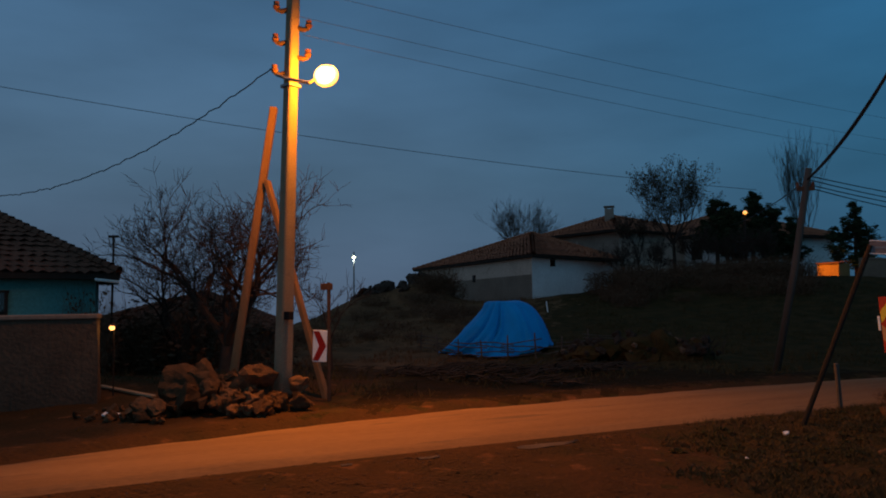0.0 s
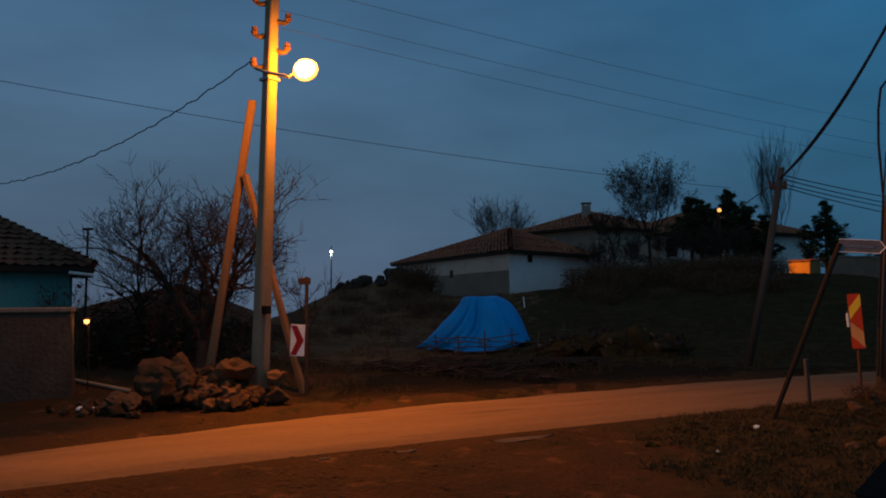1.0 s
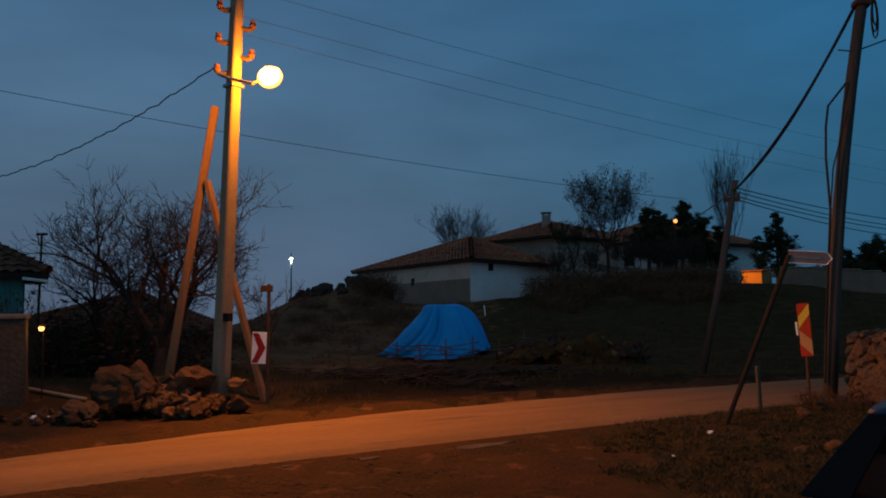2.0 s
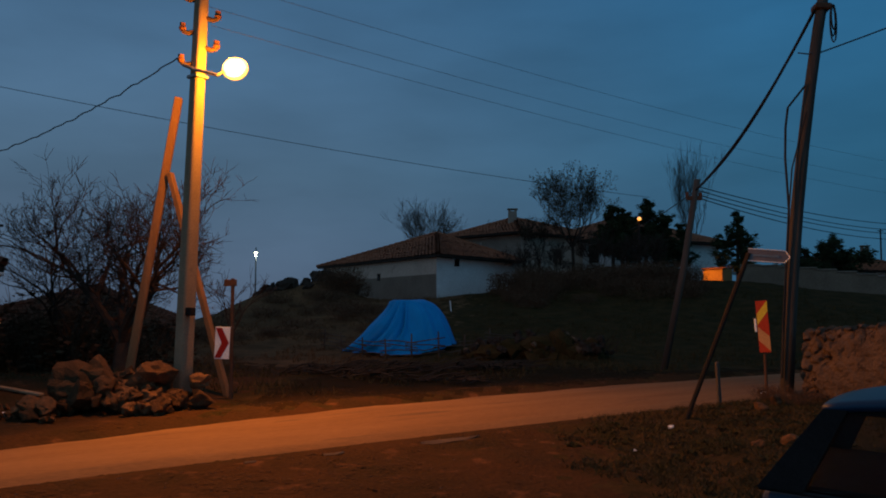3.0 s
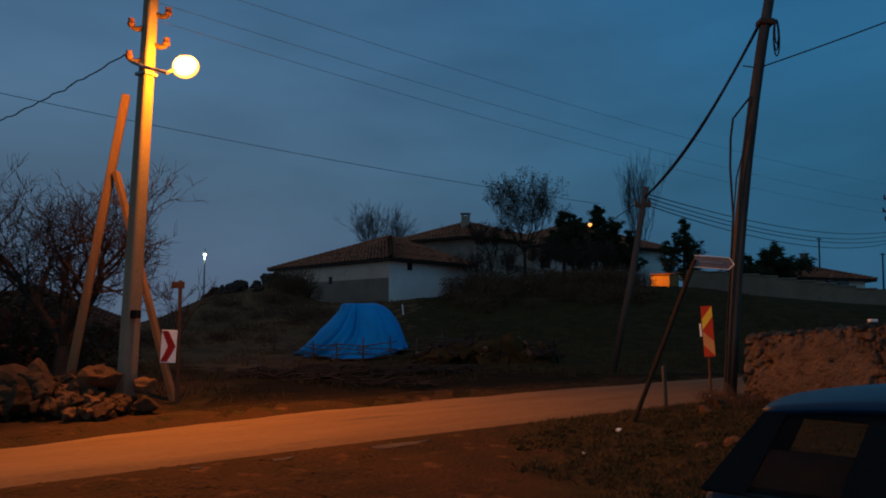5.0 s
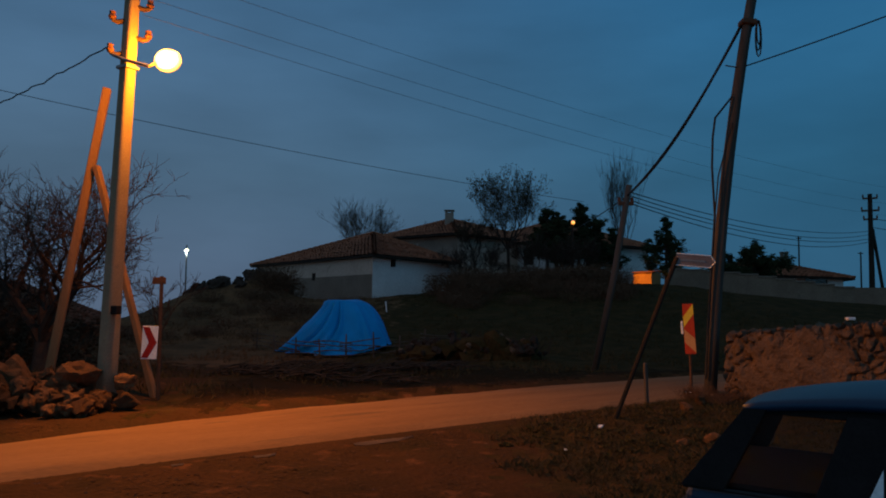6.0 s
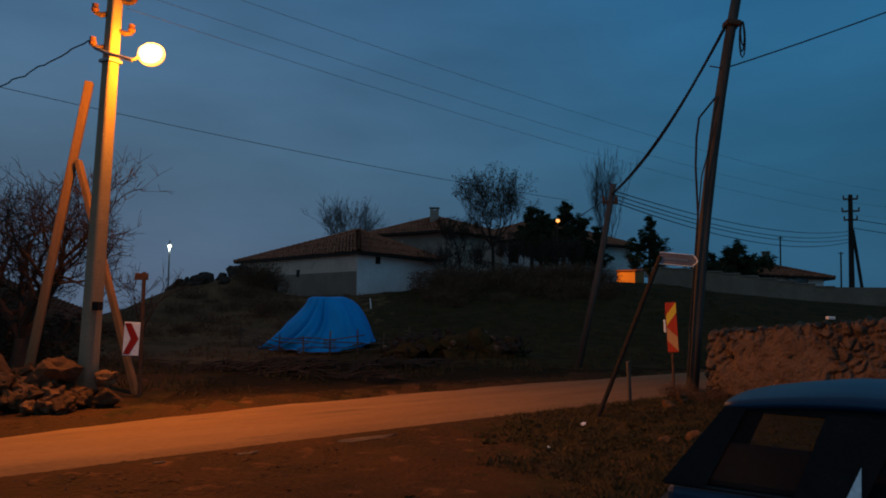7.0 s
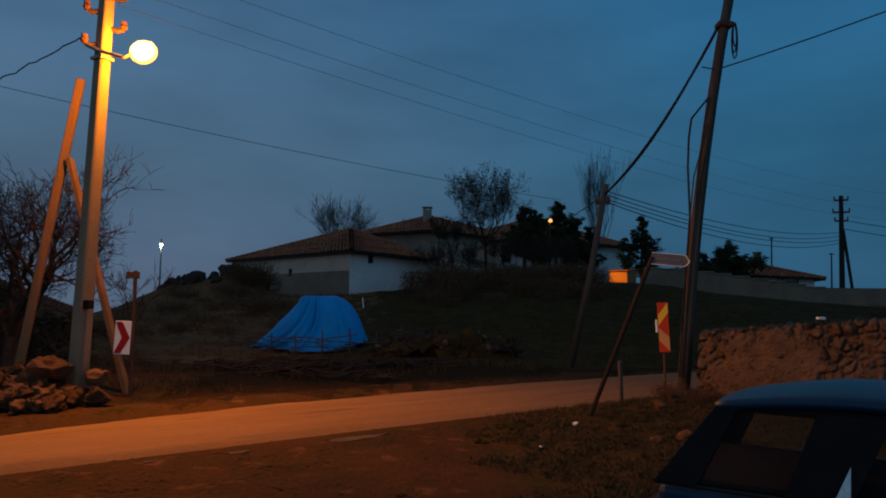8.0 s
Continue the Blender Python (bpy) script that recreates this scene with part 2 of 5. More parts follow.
M_CARBLUE = surf("car_paint_blue", (0.006, 0.034, 0.072), (0.005, 0.028, 0.06), 2, 0.4, 0, 90, spec=0.28)
M_RUBBER = surf("black_rubber", (0.018, 0.018, 0.018), (0.025, 0.025, 0.025), 4, 0.7, 0, 40)
M_DARK = surf("dark_interior", (0.02, 0.018, 0.016), (0.03, 0.026, 0.024), 3, 0.9, 0, 30)
M_GLASS = glass("window_glass")
M_CARGLASS = glass("car_glass", (0.86, 0.86, 0.84))
M_CARGLASS.node_tree.nodes["Principled BSDF"].inputs["IOR"].default_value = 1.09
M_LAMPGLOW = glow("sodium_glow", (1.0, 0.66, 0.22), 5.0)
M_FARGLOW = glow("far_sodium_glow", (1.0, 0.36, 0.05), 2.0)
M_WHITEGLOW = glow("white_lamp_glow", (0.98, 1.0, 0.62), 6.0)
M_HOUSEGLOW = glow("house_lamp_glow", (1.0, 0.45, 0.11), 3.0)
M_REFLECT = surf("reflector_white", (0.9, 0.9, 0.86), (0.85, 0.85, 0.8), 3, 0.3, 0, 40, spec=0.5)

# ------------------------------------------------------------------ mesh tools


def rnd(a, b):
    return random.uniform(a, b)


def bm_object(name, bm, material, smooth=False):
    me = bpy.data.meshes.new(name)
    bm.normal_update()
    bm.to_mesh(me)
    bm.free()
    for mt in material if isinstance(material, (list, tuple)) else [material]:
        me.materials.append(mt)
    if smooth:
        me.polygons.foreach_set("use_smooth", [True] * len(me.polygons))
    return new(name, me)


def part(name, bm, material, parent, label="", smooth=False):
    ob = bm_object(name, bm, material, smooth)
    ob.parent = parent
    if label:
        ob["label"] = label
    return ob


def empty(name, place, label, category, group="", kind="", turn=0.0):
    ob = new(name)
    ob.empty_display_size = 0.2
    ob.matrix_basis = pose(*place, 0, 0, turn)
    return tagged(ob, label, category, group, kind)


def box(bm, sx, sy, sz, m=Matrix(), bevel=0.0):
    got = bmesh.ops.create_cube(bm, size=1.0, matrix=m @ Matrix.Diagonal((sx, sy, sz, 1)))
    if bevel:
        edges = {e for v in got["verts"] for e in v.link_edges}
        bmesh.ops.bevel(bm, geom=list(edges), offset=bevel, segments=1, affect="EDGES")
    return bm


def new_box(sx, sy, sz, m=Matrix(), bevel=0.0):
    return box(bmesh.new(), sx, sy, sz, m, bevel)


def slab(bm, ring, thick):
    """A closed plate: ring of points, pushed along the plate's own normal."""
    ring = [Vector(p) for p in ring]
    n = sum((ring[i].cross(ring[(i + 1) % len(ring)]) for i in range(len(ring))), Vector()).normalized()
    a = [bm.verts.new(p) for p in ring]
    b = [bm.verts.new(p + n * thick) for p in ring]
    bm.faces.new(list(reversed(a)))
    bm.faces.new(b)
    k = len(ring)
    for i in range(k):
        bm.faces.new((a[i], a[(i + 1) % k], b[(i + 1) % k], b[i]))
    return bm


def ring_frame(d):
    d = d.normalized()
    a = d.cross(Vector((0, 0, 1)) if abs(d.z) < 0.9 else Vector((1, 0, 0))).normalized()
    return a, d.cross(a)


def tube(bm, pts, radii, sides=8, cap=True):
    pts = [Vector(p) for p in pts]
    if not isinstance(radii, (list, tuple)):
        radii = [radii] * len(pts)
    rings = []
    a = None
    for i, p in enumerate(pts):
        d = pts[min(i + 1, len(pts) - 1)] - pts[max(i - 1, 0)]
        if a is None:
            a, b = ring_frame(d)
        else:
            d = d.normalized()
            a = (a - d * a.dot(d)).normalized()
            b = d.cross(a)
        rings.append([bm.verts.new(p + (a * math.cos(q) + b * math.sin(q)) * radii[i]) for q in (2 * math.pi * k / sides for k in range(sides))])
    for r, s in zip(rings, rings[1:]):
        for k in range(sides):
            bm.faces.new((r[k], r[(k + 1) % sides], s[(k + 1) % sides], s[k]))
    if cap:
        bm.faces.new(list(reversed(rings[0])))
        bm.faces.new(rings[-1])
    return bm


def new_tube(pts, radii, sides=8):
    return tube(bmesh.new(), pts, radii, sides)


class Soup:
    """Faces collected fast for one mesh of many small pieces."""

    def __init__(self):
        self.v, self.f = [], []

    def limb(self, p, q, r0, r1, sides=4):
        d = q - p
        if d.length < 1e-6:
            return
        a, b = ring_frame(d)
        k = len(self.v)
        for c, r in ((p, r0), (q, r1)):
            for i in range(sides):
                an = 2 * math.pi * i / sides
                self.v.append(c + (a * math.cos(an) + b * math.sin(an)) * r)
        for i in range(sides):
            j = (i + 1) % sides
            self.f.append((k + i, k + j, k + sides + j, k + sides + i))

    def leaf(self, p, size, long=1.0):
        d = Vector((rnd(-1, 1), rnd(-1, 1), rnd(-1, 1))).normalized()
        a, b = ring_frame(d)
        k = len(self.v)
        self.v += [p - a * size * long, p + b * size * 0.5, p + a * size * long, p - b * size * 0.5]
        self.f.append((k, k + 1, k + 2, k + 3))

    def blade(self, p, h, lean, w=0.008):
        k = len(self.v)
        an = rnd(0, 6.28)
        s = Vector((math.cos(an), math.sin(an), 0)) * w
        tip = p + Vector((rnd(-lean, lean), rnd(-lean, lean), h))
        self.v += [p - s, p + s, tip]
        self.f.append((k, k + 1, k + 2))

    def blob(self, p, sx, sy, sz, turn=0.0, rough=0.25, fine=2):
        """A faceted lump."""
        bm = bmesh.new()
        bmesh.ops.create_icosphere(bm, subdivisions=fine, radius=1.0)
        k = len(self.v)
        off = Vector((rnd(0, 50), rnd(0, 50), rnd(0, 50)))
        m = Matrix.Translation(p) @ Matrix.Rotation(turn, 4, "Z") @ Matrix.Diagonal((sx, sy, sz, 1))
        for v in bm.verts:
            self.v.append(m @ (v.co * (1 + rough * noise.noise(v.co * 1.3 + off) * 1.6)))
        for f in bm.faces:
            self.f.append(tuple(k + v.index for v in f.verts))
        bm.free()

    def mesh(self, name, material, smooth=False):
        me = bpy.data.meshes.new(name)
        me.from_pydata([tuple(v) for v in self.v], [], self.f)
        me.materials.append(material)
        if smooth:
            me.polygons.foreach_set("use_smooth", [True] * len(me.polygons))
        me.update()
        return me

    def put(self, name, material, parent=None, label="", smooth=False):
        ob = new(name, self.mesh(name, material, smooth))
        if parent:
            ob.parent = parent
        if label:
            ob["label"] = label
        return ob


# ------------------------------------------------------------------ ground and road
DIR, NOR = Vector((0.794, 0.608)), Vector((-0.608, 0.794))


def step(a, b, t):
    t = min(1, max(0, (t - a) / (b - a)))
    return t * t * (3 - 2 * t)


def near_edge(u):
    return 8.85 - 0.004 * (min(u, 30) - 8) ** 2 * (1 if u < 8 else 0.4)


def far_edge(u):
    return 11.8 - (0.0155 if u < 8.5 else 0.006) * (max(min(u, 30), -14) - 8.5) ** 2


def land(x, y):
    """Height of the ground."""
    r = math.hypot(x, y)
    u, n = DIR.x * x + DIR.y * y, NOR.x * x + NOR.y * y
    z = 1.55 * step(22, 40, y) * (0.25 + 0.75 * step(-30, -15, x))
    z += 1.3 * math.exp(-((x - 10) / 9) ** 2 - ((y - 48) / 13) ** 2)
    z += 0.75 * math.exp(-((x + 13.0) / 2.6) ** 2 - ((y - 40) / 3.5) ** 2)
    z += 0.65 * math.exp(-((x + 11.2) / 1.5) ** 2 - ((y - 40.6) / 2.2) ** 2)
    z += 0.55 * math.exp(-((x - 1.5) / 6.0) ** 2 - ((y - 41) / 4.0) ** 2)
    z += 0.35 * math.exp(-((x + 9.5) / 4.0) ** 2 - ((y - 13.6) / 2.0) ** 2)
    z -= 3.2 * step(16, 34, -x) * step(14, 40, y)
    z -= 1.8 * step(14.7, 16.6, -x) * step(26, 36, y)
    z -= 0.045 * max(0, r - 62)
    a, b = near_edge(u), far_edge(u)
    off = max(a - n, n - b)
    if r < 80:
        bumps = 0.10 * noise.noise(Vector((x * 0.35, y * 0.35, 3))) + 0.05 * noise.noise(Vector((x * 1.3, y * 1.3, 7))) + 0.025 * noise.noise(Vector((x * 4, y * 4, 1)))
        z += bumps * step(0.0, 1.2, off)
    z += 0.07 * math.exp(-((off - 0.45) / 0.35) ** 2) * (1 if n > b else 0.35)
    z -= 0.06 * (1 - step(-0.25, 0.1, off))
    return z


def axis(lo, hi, fine, far):
    out, c = [], lo
    while c <= hi:
        out.append(c)
        c += fine
    st = fine
    a, b = lo, hi
    while b < far:
        st *= 1.16
        a, b = a - st, b + st
        out = [a, *out, b]
    return out


def ground():
    xs, ys = axis(-13, 11, 0.17, 3000), axis(1.0, 42, 0.19, 3000)
    verts = [(x, y, land(x, y)) for y in ys for x in xs]
    w = len(xs)
    faces = [(j * w + i, j * w + i + 1, (j + 1) * w + i + 1, (j + 1) * w + i) for j in range(len(ys) - 1) for i in range(w - 1)]
    me = bpy.data.meshes.new("ground")
    me.from_pydata(verts, [], faces)
    me.materials.append(M_SOIL)
    me.materials.append(M_TURF)
    me.materials.append(M_SLOPE)
    me.materials.append(M_DIMVERGE)
    # winter turf beyond the road, dry grass on the slope below the barn, bare soil elsewhere
    kinds = []
    for f in faces:
        x, y = verts[f[0]][:2]
        u, n = DIR.x * x + DIR.y * y, NOR.x * x + NOR.y * y
        ragged = 0.5 * noise.noise(Vector((x * 0.8, y * 0.8, 9))) + 0.5 * noise.noise(Vector((x * 3, y * 3, 5)))
        if y > 19.5 + 3 * ragged and x < -4.0 + 4 * ragged:
            kinds.append(2)
            continue
        # far verge takes the darkened soil, for the lamp's weak back light
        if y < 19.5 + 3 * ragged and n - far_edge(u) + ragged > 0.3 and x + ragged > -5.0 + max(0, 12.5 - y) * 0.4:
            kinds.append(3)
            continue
        kinds.append(1 if n < near_edge(u) - 0.5 + ragged and x + 2 * ragged > 0.7 else 1 if n - far_edge(u) + ragged > 0.2 and x + ragged > -5.6 + max(0, 12.5 - y) * 0.4 else 0)
    me.polygons.foreach_set("material_index", kinds)
    me.polygons.foreach_set("use_smooth", [True] * len(me.polygons))
    tagged(new("ground", me), "rough dark ground of soil and winter turf", "ground", kind="structure")


ground()


def road():
    verts, faces = [], []
    us = [-26 + 0.25 * i for i in range(300)]
    k = 13
    for u in us:
        a, b = near_edge(u), far_edge(u)
        a += 0.16 * noise.noise(Vector((u * 0.55, 1, 0))) + 0.07 * noise.noise(Vector((u * 2.1, 5, 0)))
        b += 0.16 * noise.noise(Vector((u * 0.5, 9, 0))) + 0.07 * noise.noise(Vector((u * 2.3, 2, 0)))
        for i in range(k):
            q = i / (k - 1)
            n = a + (b - a) * q
            x, y = DIR.x * u + NOR.x * n, DIR.y * u + NOR.y * n
            z = 0.012 + 0.035 * math.sin(math.pi * q) + 0.012 * noise.noise(Vector((x * 0.8, y * 0.8, 0)))
            if i in (0, k - 1):
                z = -0.09
            verts.append((x, y, z))
    for j in range(len(us) - 1):
        for i in range(k - 1):
            faces.append((j * k + i, (j + 1) * k + i, (j + 1) * k + i + 1, j * k + i + 1))
    me = bpy.data.meshes.new("road")
    me.from_pydata(verts, [], faces)
    me.materials.append(M_ROAD)
    me.polygons.foreach_set("use_smooth", [True] * len(me.polygons))
    me.flip_normals()
    tagged(new("road", me), "narrow dusty asphalt village road with crumbling edges", "road", kind="structure")


road()

# ------------------------------------------------------------------ houses


def roof_field(soup, a, b, top, rows, cols):
    """Courses of curved tiles on the triangle or slope a, b (eave) up to top."""
    a, b, top = Vector(a), Vector(b), Vector(top)
    n = (b - a).cross(top - a).normalized()
    if n.z < 0:
        n = -n
    for r in range(rows):
        t0, t1 = r / rows, min(1.0, (r + 1.25) / rows)
        lo0, lo1 = a.lerp(top, t0), b.lerp(top, t0)
        hi0, hi1 = a.lerp(top, t1), b.lerp(top, t1)
        c = max(1, int(cols * (1 - t0)))
        k = len(soup.v)
        lift = 0.045 + rnd(-0.012, 0.012)
        for i in range(2 * c + 1):
            q = i / (2 * c)
            h = 0.05 * (i % 2)
            soup.v.append(lo0.lerp(lo1, q) + n * (lift + h) + Vector((0, 0, rnd(-0.03, 0.02))))
            soup.v.append(hi0.lerp(hi1, q) + n * (0.01 + h * 0.5))
        for i in range(2 * c):
            soup.f.append((k + 2 * i, k + 2 * i + 2, k + 2 * i + 3, k + 2 * i + 1))


def hip_house(name, label, foot, base, eaves, apex, wall_mats, over=0.5, rows=14, cols=30, tile=M_TILE):
    """A house on a four-cornered plan with a hipped tile roof. foot: corners anticlockwise."""
    c0 = Vector((*foot[0], 0))
    house = empty(name, (foot[0][0], foot[0][1], base), label, "house")
    back = house.matrix_basis.inverted()
    mid = sum((Vector((*p, 0)) for p in foot), Vector()) / 4
    for i in range(4):
        p, q = Vector((*foot[i], 0)), Vector((*foot[(i + 1) % 4], 0))
        d = (q - p).normalized()
        inn = Vector((-d.y, d.x, 0)) * 0.35
        bm = bmesh.new()
        lo, hi0, hi1 = base - 1.0, eaves[i], eaves[(i + 1) % 4]
        ring = [(p.x, p.y, lo), (q.x, q.y, lo), (q.x, q.y, hi1), (p.x, p.y, hi0)]
        ring2 = [(p.x + inn.x + d.x * 0.35, p.y + inn.y + d.y * 0.35, lo), (q.x + inn.x - d.x * 0.35, q.y + inn.y - d.y * 0.35, lo), (q.x + inn.x - d.x * 0.35, q.y + inn.y - d.y * 0.35, hi1), (p.x + inn.x + d.x * 0.35, p.y + inn.y + d.y * 0.35, hi0)]
        va, vb = [bm.verts.new(back @ Vector(v)) for v in ring], [bm.verts.new(back @ Vector(v)) for v in ring2]
        bm.faces.new(va)
        bm.faces.new(list(reversed(vb)))
        for k in range(4):
            bm.faces.new((va[k], vb[k], vb[(k + 1) % 4], va[(k + 1) % 4]))
        part("wall", bm, wall_mats[i], house)
    # roof deck and tiles
    eave = []
    for p, z in zip(foot, eaves):
        o = (Vector((*p, 0)) - mid)
        o = o.normalized() * over * 1.4
        eave.append(Vector((p[0] + o.x, p[1] + o.y, z - 0.10)))
    ap = Vector(apex)
    bm = bmesh.new()
    ve = [bm.verts.new(back @ v) for v in eave]
    vl = [bm.verts.new(back @ (v - Vector((0, 0, 0.12)))) for v in eave]
    va = bm.verts.new(back @ ap)
    for i in range(4):
        j = (i + 1) % 4
        bm.faces.new((ve[i], ve[j], va))
        bm.faces.new((vl[i], vl[j], ve[j], ve[i]))
    bm.faces.new(list(reversed(vl)))
    roof = part("roof", bm, M_DARKWOOD, house, "dark timber roof deck with overhanging eaves")
    soup = Soup()
    for i in range(4):
        roof_field(soup, back @ eave[i], back @ eave[(i + 1) % 4], back @ ap, rows, cols)
    soup.put("roof_tiles", tile, roof, "courses of weathered clay tiles")
    ridge = Soup()
    for v in eave:
        a, b = back @ v, back @ ap
        m = 22
        for k in range(m):
            ridge.limb(a.lerp(b, k / m) + Vector((0, 0, 0.07)), a.lerp(b, (k + 1.15) / m) + Vector((0, 0, 0.05)), 0.12, 0.095, 6)
    ridge.put("ridge_tiles", tile, roof)
    return house, back


def window(house, back, p, d, w, h, frame_mat=M_DARKWOOD, name="window"):
    """A framed dark window on a wall: p centre in the world, d along the wall."""
    d = Vector((*d, 0)).normalized()
    turn = math.atan2(d.y, d.x)
    m = back @ Matrix.Translation(p) @ Matrix.Rotation(turn, 4, "Z")
    fr = part(name, new_box(w, 0.05, h, m @ pose(0, 0.0, 0)), M_DARK, house, "small dark window in the wall")
    for sx, sz, px, pz in ((w + 0.1, 0.06, 0, h / 2), (w + 0.1, 0.06, 0, -h / 2), (0.06, h, w / 2, 0), (0.06, h, -w / 2, 0)):
        part("window_frame", new_box(sx, 0.1, sz, m @ pose(px, -0.02, pz)), frame_mat, fr)
    part("pane", new_box(w - 0.06, 0.01, h - 0.06, m @ pose(0, -0.035, 0)), M_GLASS, fr)
    return fr


def chimney(house, back, at, w, h, mat=M_PLASTER):
    m = back @ Matrix.Translation(at)
    c = part("chimney", new_box(w, w, h, m @ pose(0, 0, h / 2), 0.03), mat, house, "plastered chimney stack")
    part("chimney_cap", new_box(w * 1.2, w * 1.2, 0.08, m @ pose(0, 0, h + 0.16), 0.02), M_CEMENT, c)
    for sx in (-1, 1):
        part("cap_leg", new_box(w * 0.25, w * 0.9, 0.14, m @ pose(sx * w * 0.36, 0, h + 0.06)), mat, c)


def barn():
    foot = [(-14.9, 52.0), (-5.07, 39.68), (-1.0, 46.07), (-9.8, 58.6)]
    house, back = hip_house("barn", "long low plastered barn with a grey lower band and tile roof", foot, 1.5, (4.05, 4.22, 4.14, 4.0), (-5.9, 46.5, 5.85), (M_PLASTER, M_WHITE, M_PLASTER, M_PLASTER), 0.45, 16, 44)
    d = (Vector(foot[1]) - Vector(foot[0])).normalized()
    n = Vector((d.y, -d.x))
    window(house, back, (-9.35 + n.x * 0.02, 45.05 + n.y * 0.02, 3.03), d, 0.22, 0.38)
    d2 = (Vector(foot[2]) - Vector(foot[1])).normalized()
    n2 = Vector((d2.y, -d2.x))
    p = Vector(foot[1]) + d2 * 1.75 + n2 * 0.02
    window(house, back, (p.x, p.y, 3.74), d2, 0.26, 0.34)
    # grey cement band on the lower wall
    bm = bmesh.new()
    a, b = Vector(foot[0]) + n * 0.02, Vector(foot[1]) + n * 0.02 - d * 0.02
    ring = [(a.x, a.y, 0.6), (b.x, b.y, 0.6), (b.x, b.y, 3.08), (a.x, a.y, 2.85)]
    slab(bm, [back @ Vector(v) for v in ring], 0.012)
    part("cement_band", bm, M_CEMENT, house, "grey cement render on the lower wall")


def chimney_house():
    foot = [(-6.0, 55.0), (-0.6, 50.0), (6.0, 57.0), (0.0, 63.0)]
    house, back = hip_house("village_house", "old house with a hipped tile roof and a chimney", foot, 3.0, (6.3, 6.3, 6.2, 6.2), (-1.2, 54.0, 7.55), (M_OLDPLASTER, M_PLASTER, M_OLDPLASTER, M_OLDPLASTER), 0.6, 12, 26)
    chimney(house, back, (-1.25, 52.9, 7.0), 0.62, 0.95, M_OLDPLASTER)


def long_house():
    foot = [(-0.6, 61.0), (5.8, 51.9), (14.1, 57.5), (8.0, 67.0)]
    house, back = hip_house("village_house", "white house with a wide tile roof behind trees", foot, 3.0, (5.9, 6.05, 5.9, 5.8), (6.8, 58.0, 7.9), (M_WHITE, M_WHITE, M_WHITE, M_WHITE), 0.7, 14, 34)
    d = (Vector(foot[1]) - Vector(foot[0])).normalized()
    n = Vector((d.y, -d.x))
    for s in (1.6, 4.0, 6.6, 9.0):
        p = Vector(foot[0]) + d * s + n * 0.02
        window(house, back, (p.x, p.y, 4.9), d, 0.9, 1.2)
    d = (Vector(foot[2]) - Vector(foot[1])).normalized()
    n = Vector((d.y, -d.x))
    for s in (1.5, 4.0, 6.5):
        p = Vector(foot[1]) + d * s + n * 0.02
        window(house, back, (p.x, p.y, 4.7), d, 0.9, 1.2)


def wall_house():
    foot = [(18.5, 54.5), (25.9, 51.3), (28.0, 57.0), (20.5, 60.3)]
    house, back = hip_house("village_house", "low white house with a dark tile roof behind the garden wall", foot, 1.6, (3.95, 3.55, 3.6, 3.9), (21.6, 56.0, 4.95), (M_WHITE, M_WHITE, M_WHITE, M_WHITE), 0.6, 12, 30)
    chimney(house, back, (22.9, 53.6, 4.35), 0.45, 0.85, M_OLDPLASTER)
    d = (Vector(foot[1]) - Vector(foot[0])).normalized()
    n = Vector((d.y, -d.x))
    for s in (4.3, 6.4):
        p = Vector(foot[0]) + d * s + n * 0.02
        window(house, back, (p.x, p.y, 3.05), d, 1.3, 0.8)


def left_house():
    foot = [(-16.7, 10.9), (-11.85, 14.55), (-15.0, 18.5), (-19.9, 14.8)]
    house, back = hip_house("village_house", "turquoise-walled village house with a clay tile roof", foot, 0.4, (2.72, 2.62, 2.62, 2.7), (-16.2, 14.8, 4.55), (M_TURQ, M_TURQ, M_TURQ, M_TURQ), 0.46, 16, 30, M_TILEOLD)
    d = (Vector(foot[1]) - Vector(foot[0])).normalized()
    n = Vector((d.y, -d.x))
    p = Vector(foot[0]) + d * 3.55 + n * 0.02
    window(house, back, (p.x, p.y, 1.85), d, 1.5, 0.6)
    chimney(house, back, (-15.3, 13.6, 3.9), 0.36, 0.7)
    mid = sum((Vector(f) for f in foot), Vector((0, 0))) / 4
    c = Vector(foot[1]) + (Vector(foot[1]) - mid).normalized() * 0.644
    a, b = back @ Vector((c.x - d.x * 0.5 + n.x * 0.03, c.y - d.y * 0.5 + n.y * 0.03, 2.40)), back @ Vector((c.x + n.x * 0.03, c.y + n.y * 0.03, 2.34))
    part("gutter", new_tube([a, b], 0.035, 8), M_WHITE, house, "short pale gutter end under the eave")


barn()
chimney_house()
long_house()
wall_house()
left_house()


def yard_wall():
    w = empty("yard_wall", (-10.5, 11.32, 0), "rough grey plastered yard wall beside the road", "wall")
    m = pose(-1.0, -0.98, 0.55, 0, 0, 30)
    bm = new_box(5.0, 0.35, 2.1, m)
    bmesh.ops.subdivide_edges(bm, edges=bm.edges[:], cuts=7, use_grid_fill=True)
    for v in bm.verts:
        v.co += Vector((1, 1, 0.6)) * 0.05 * noise.noise(v.co * 1.1 + Vector((4, 0, 0)))
    part("wall_body", bm, M_MORTAR, w, smooth=False)
    bm = new_box(5.06, 0.44, 0.09, pose(-1.0, -0.98, 1.64, 0, 0, 30), 0.02)
    part("coping", bm, M_CEMENT, w, "cement coping")


yard_wall()


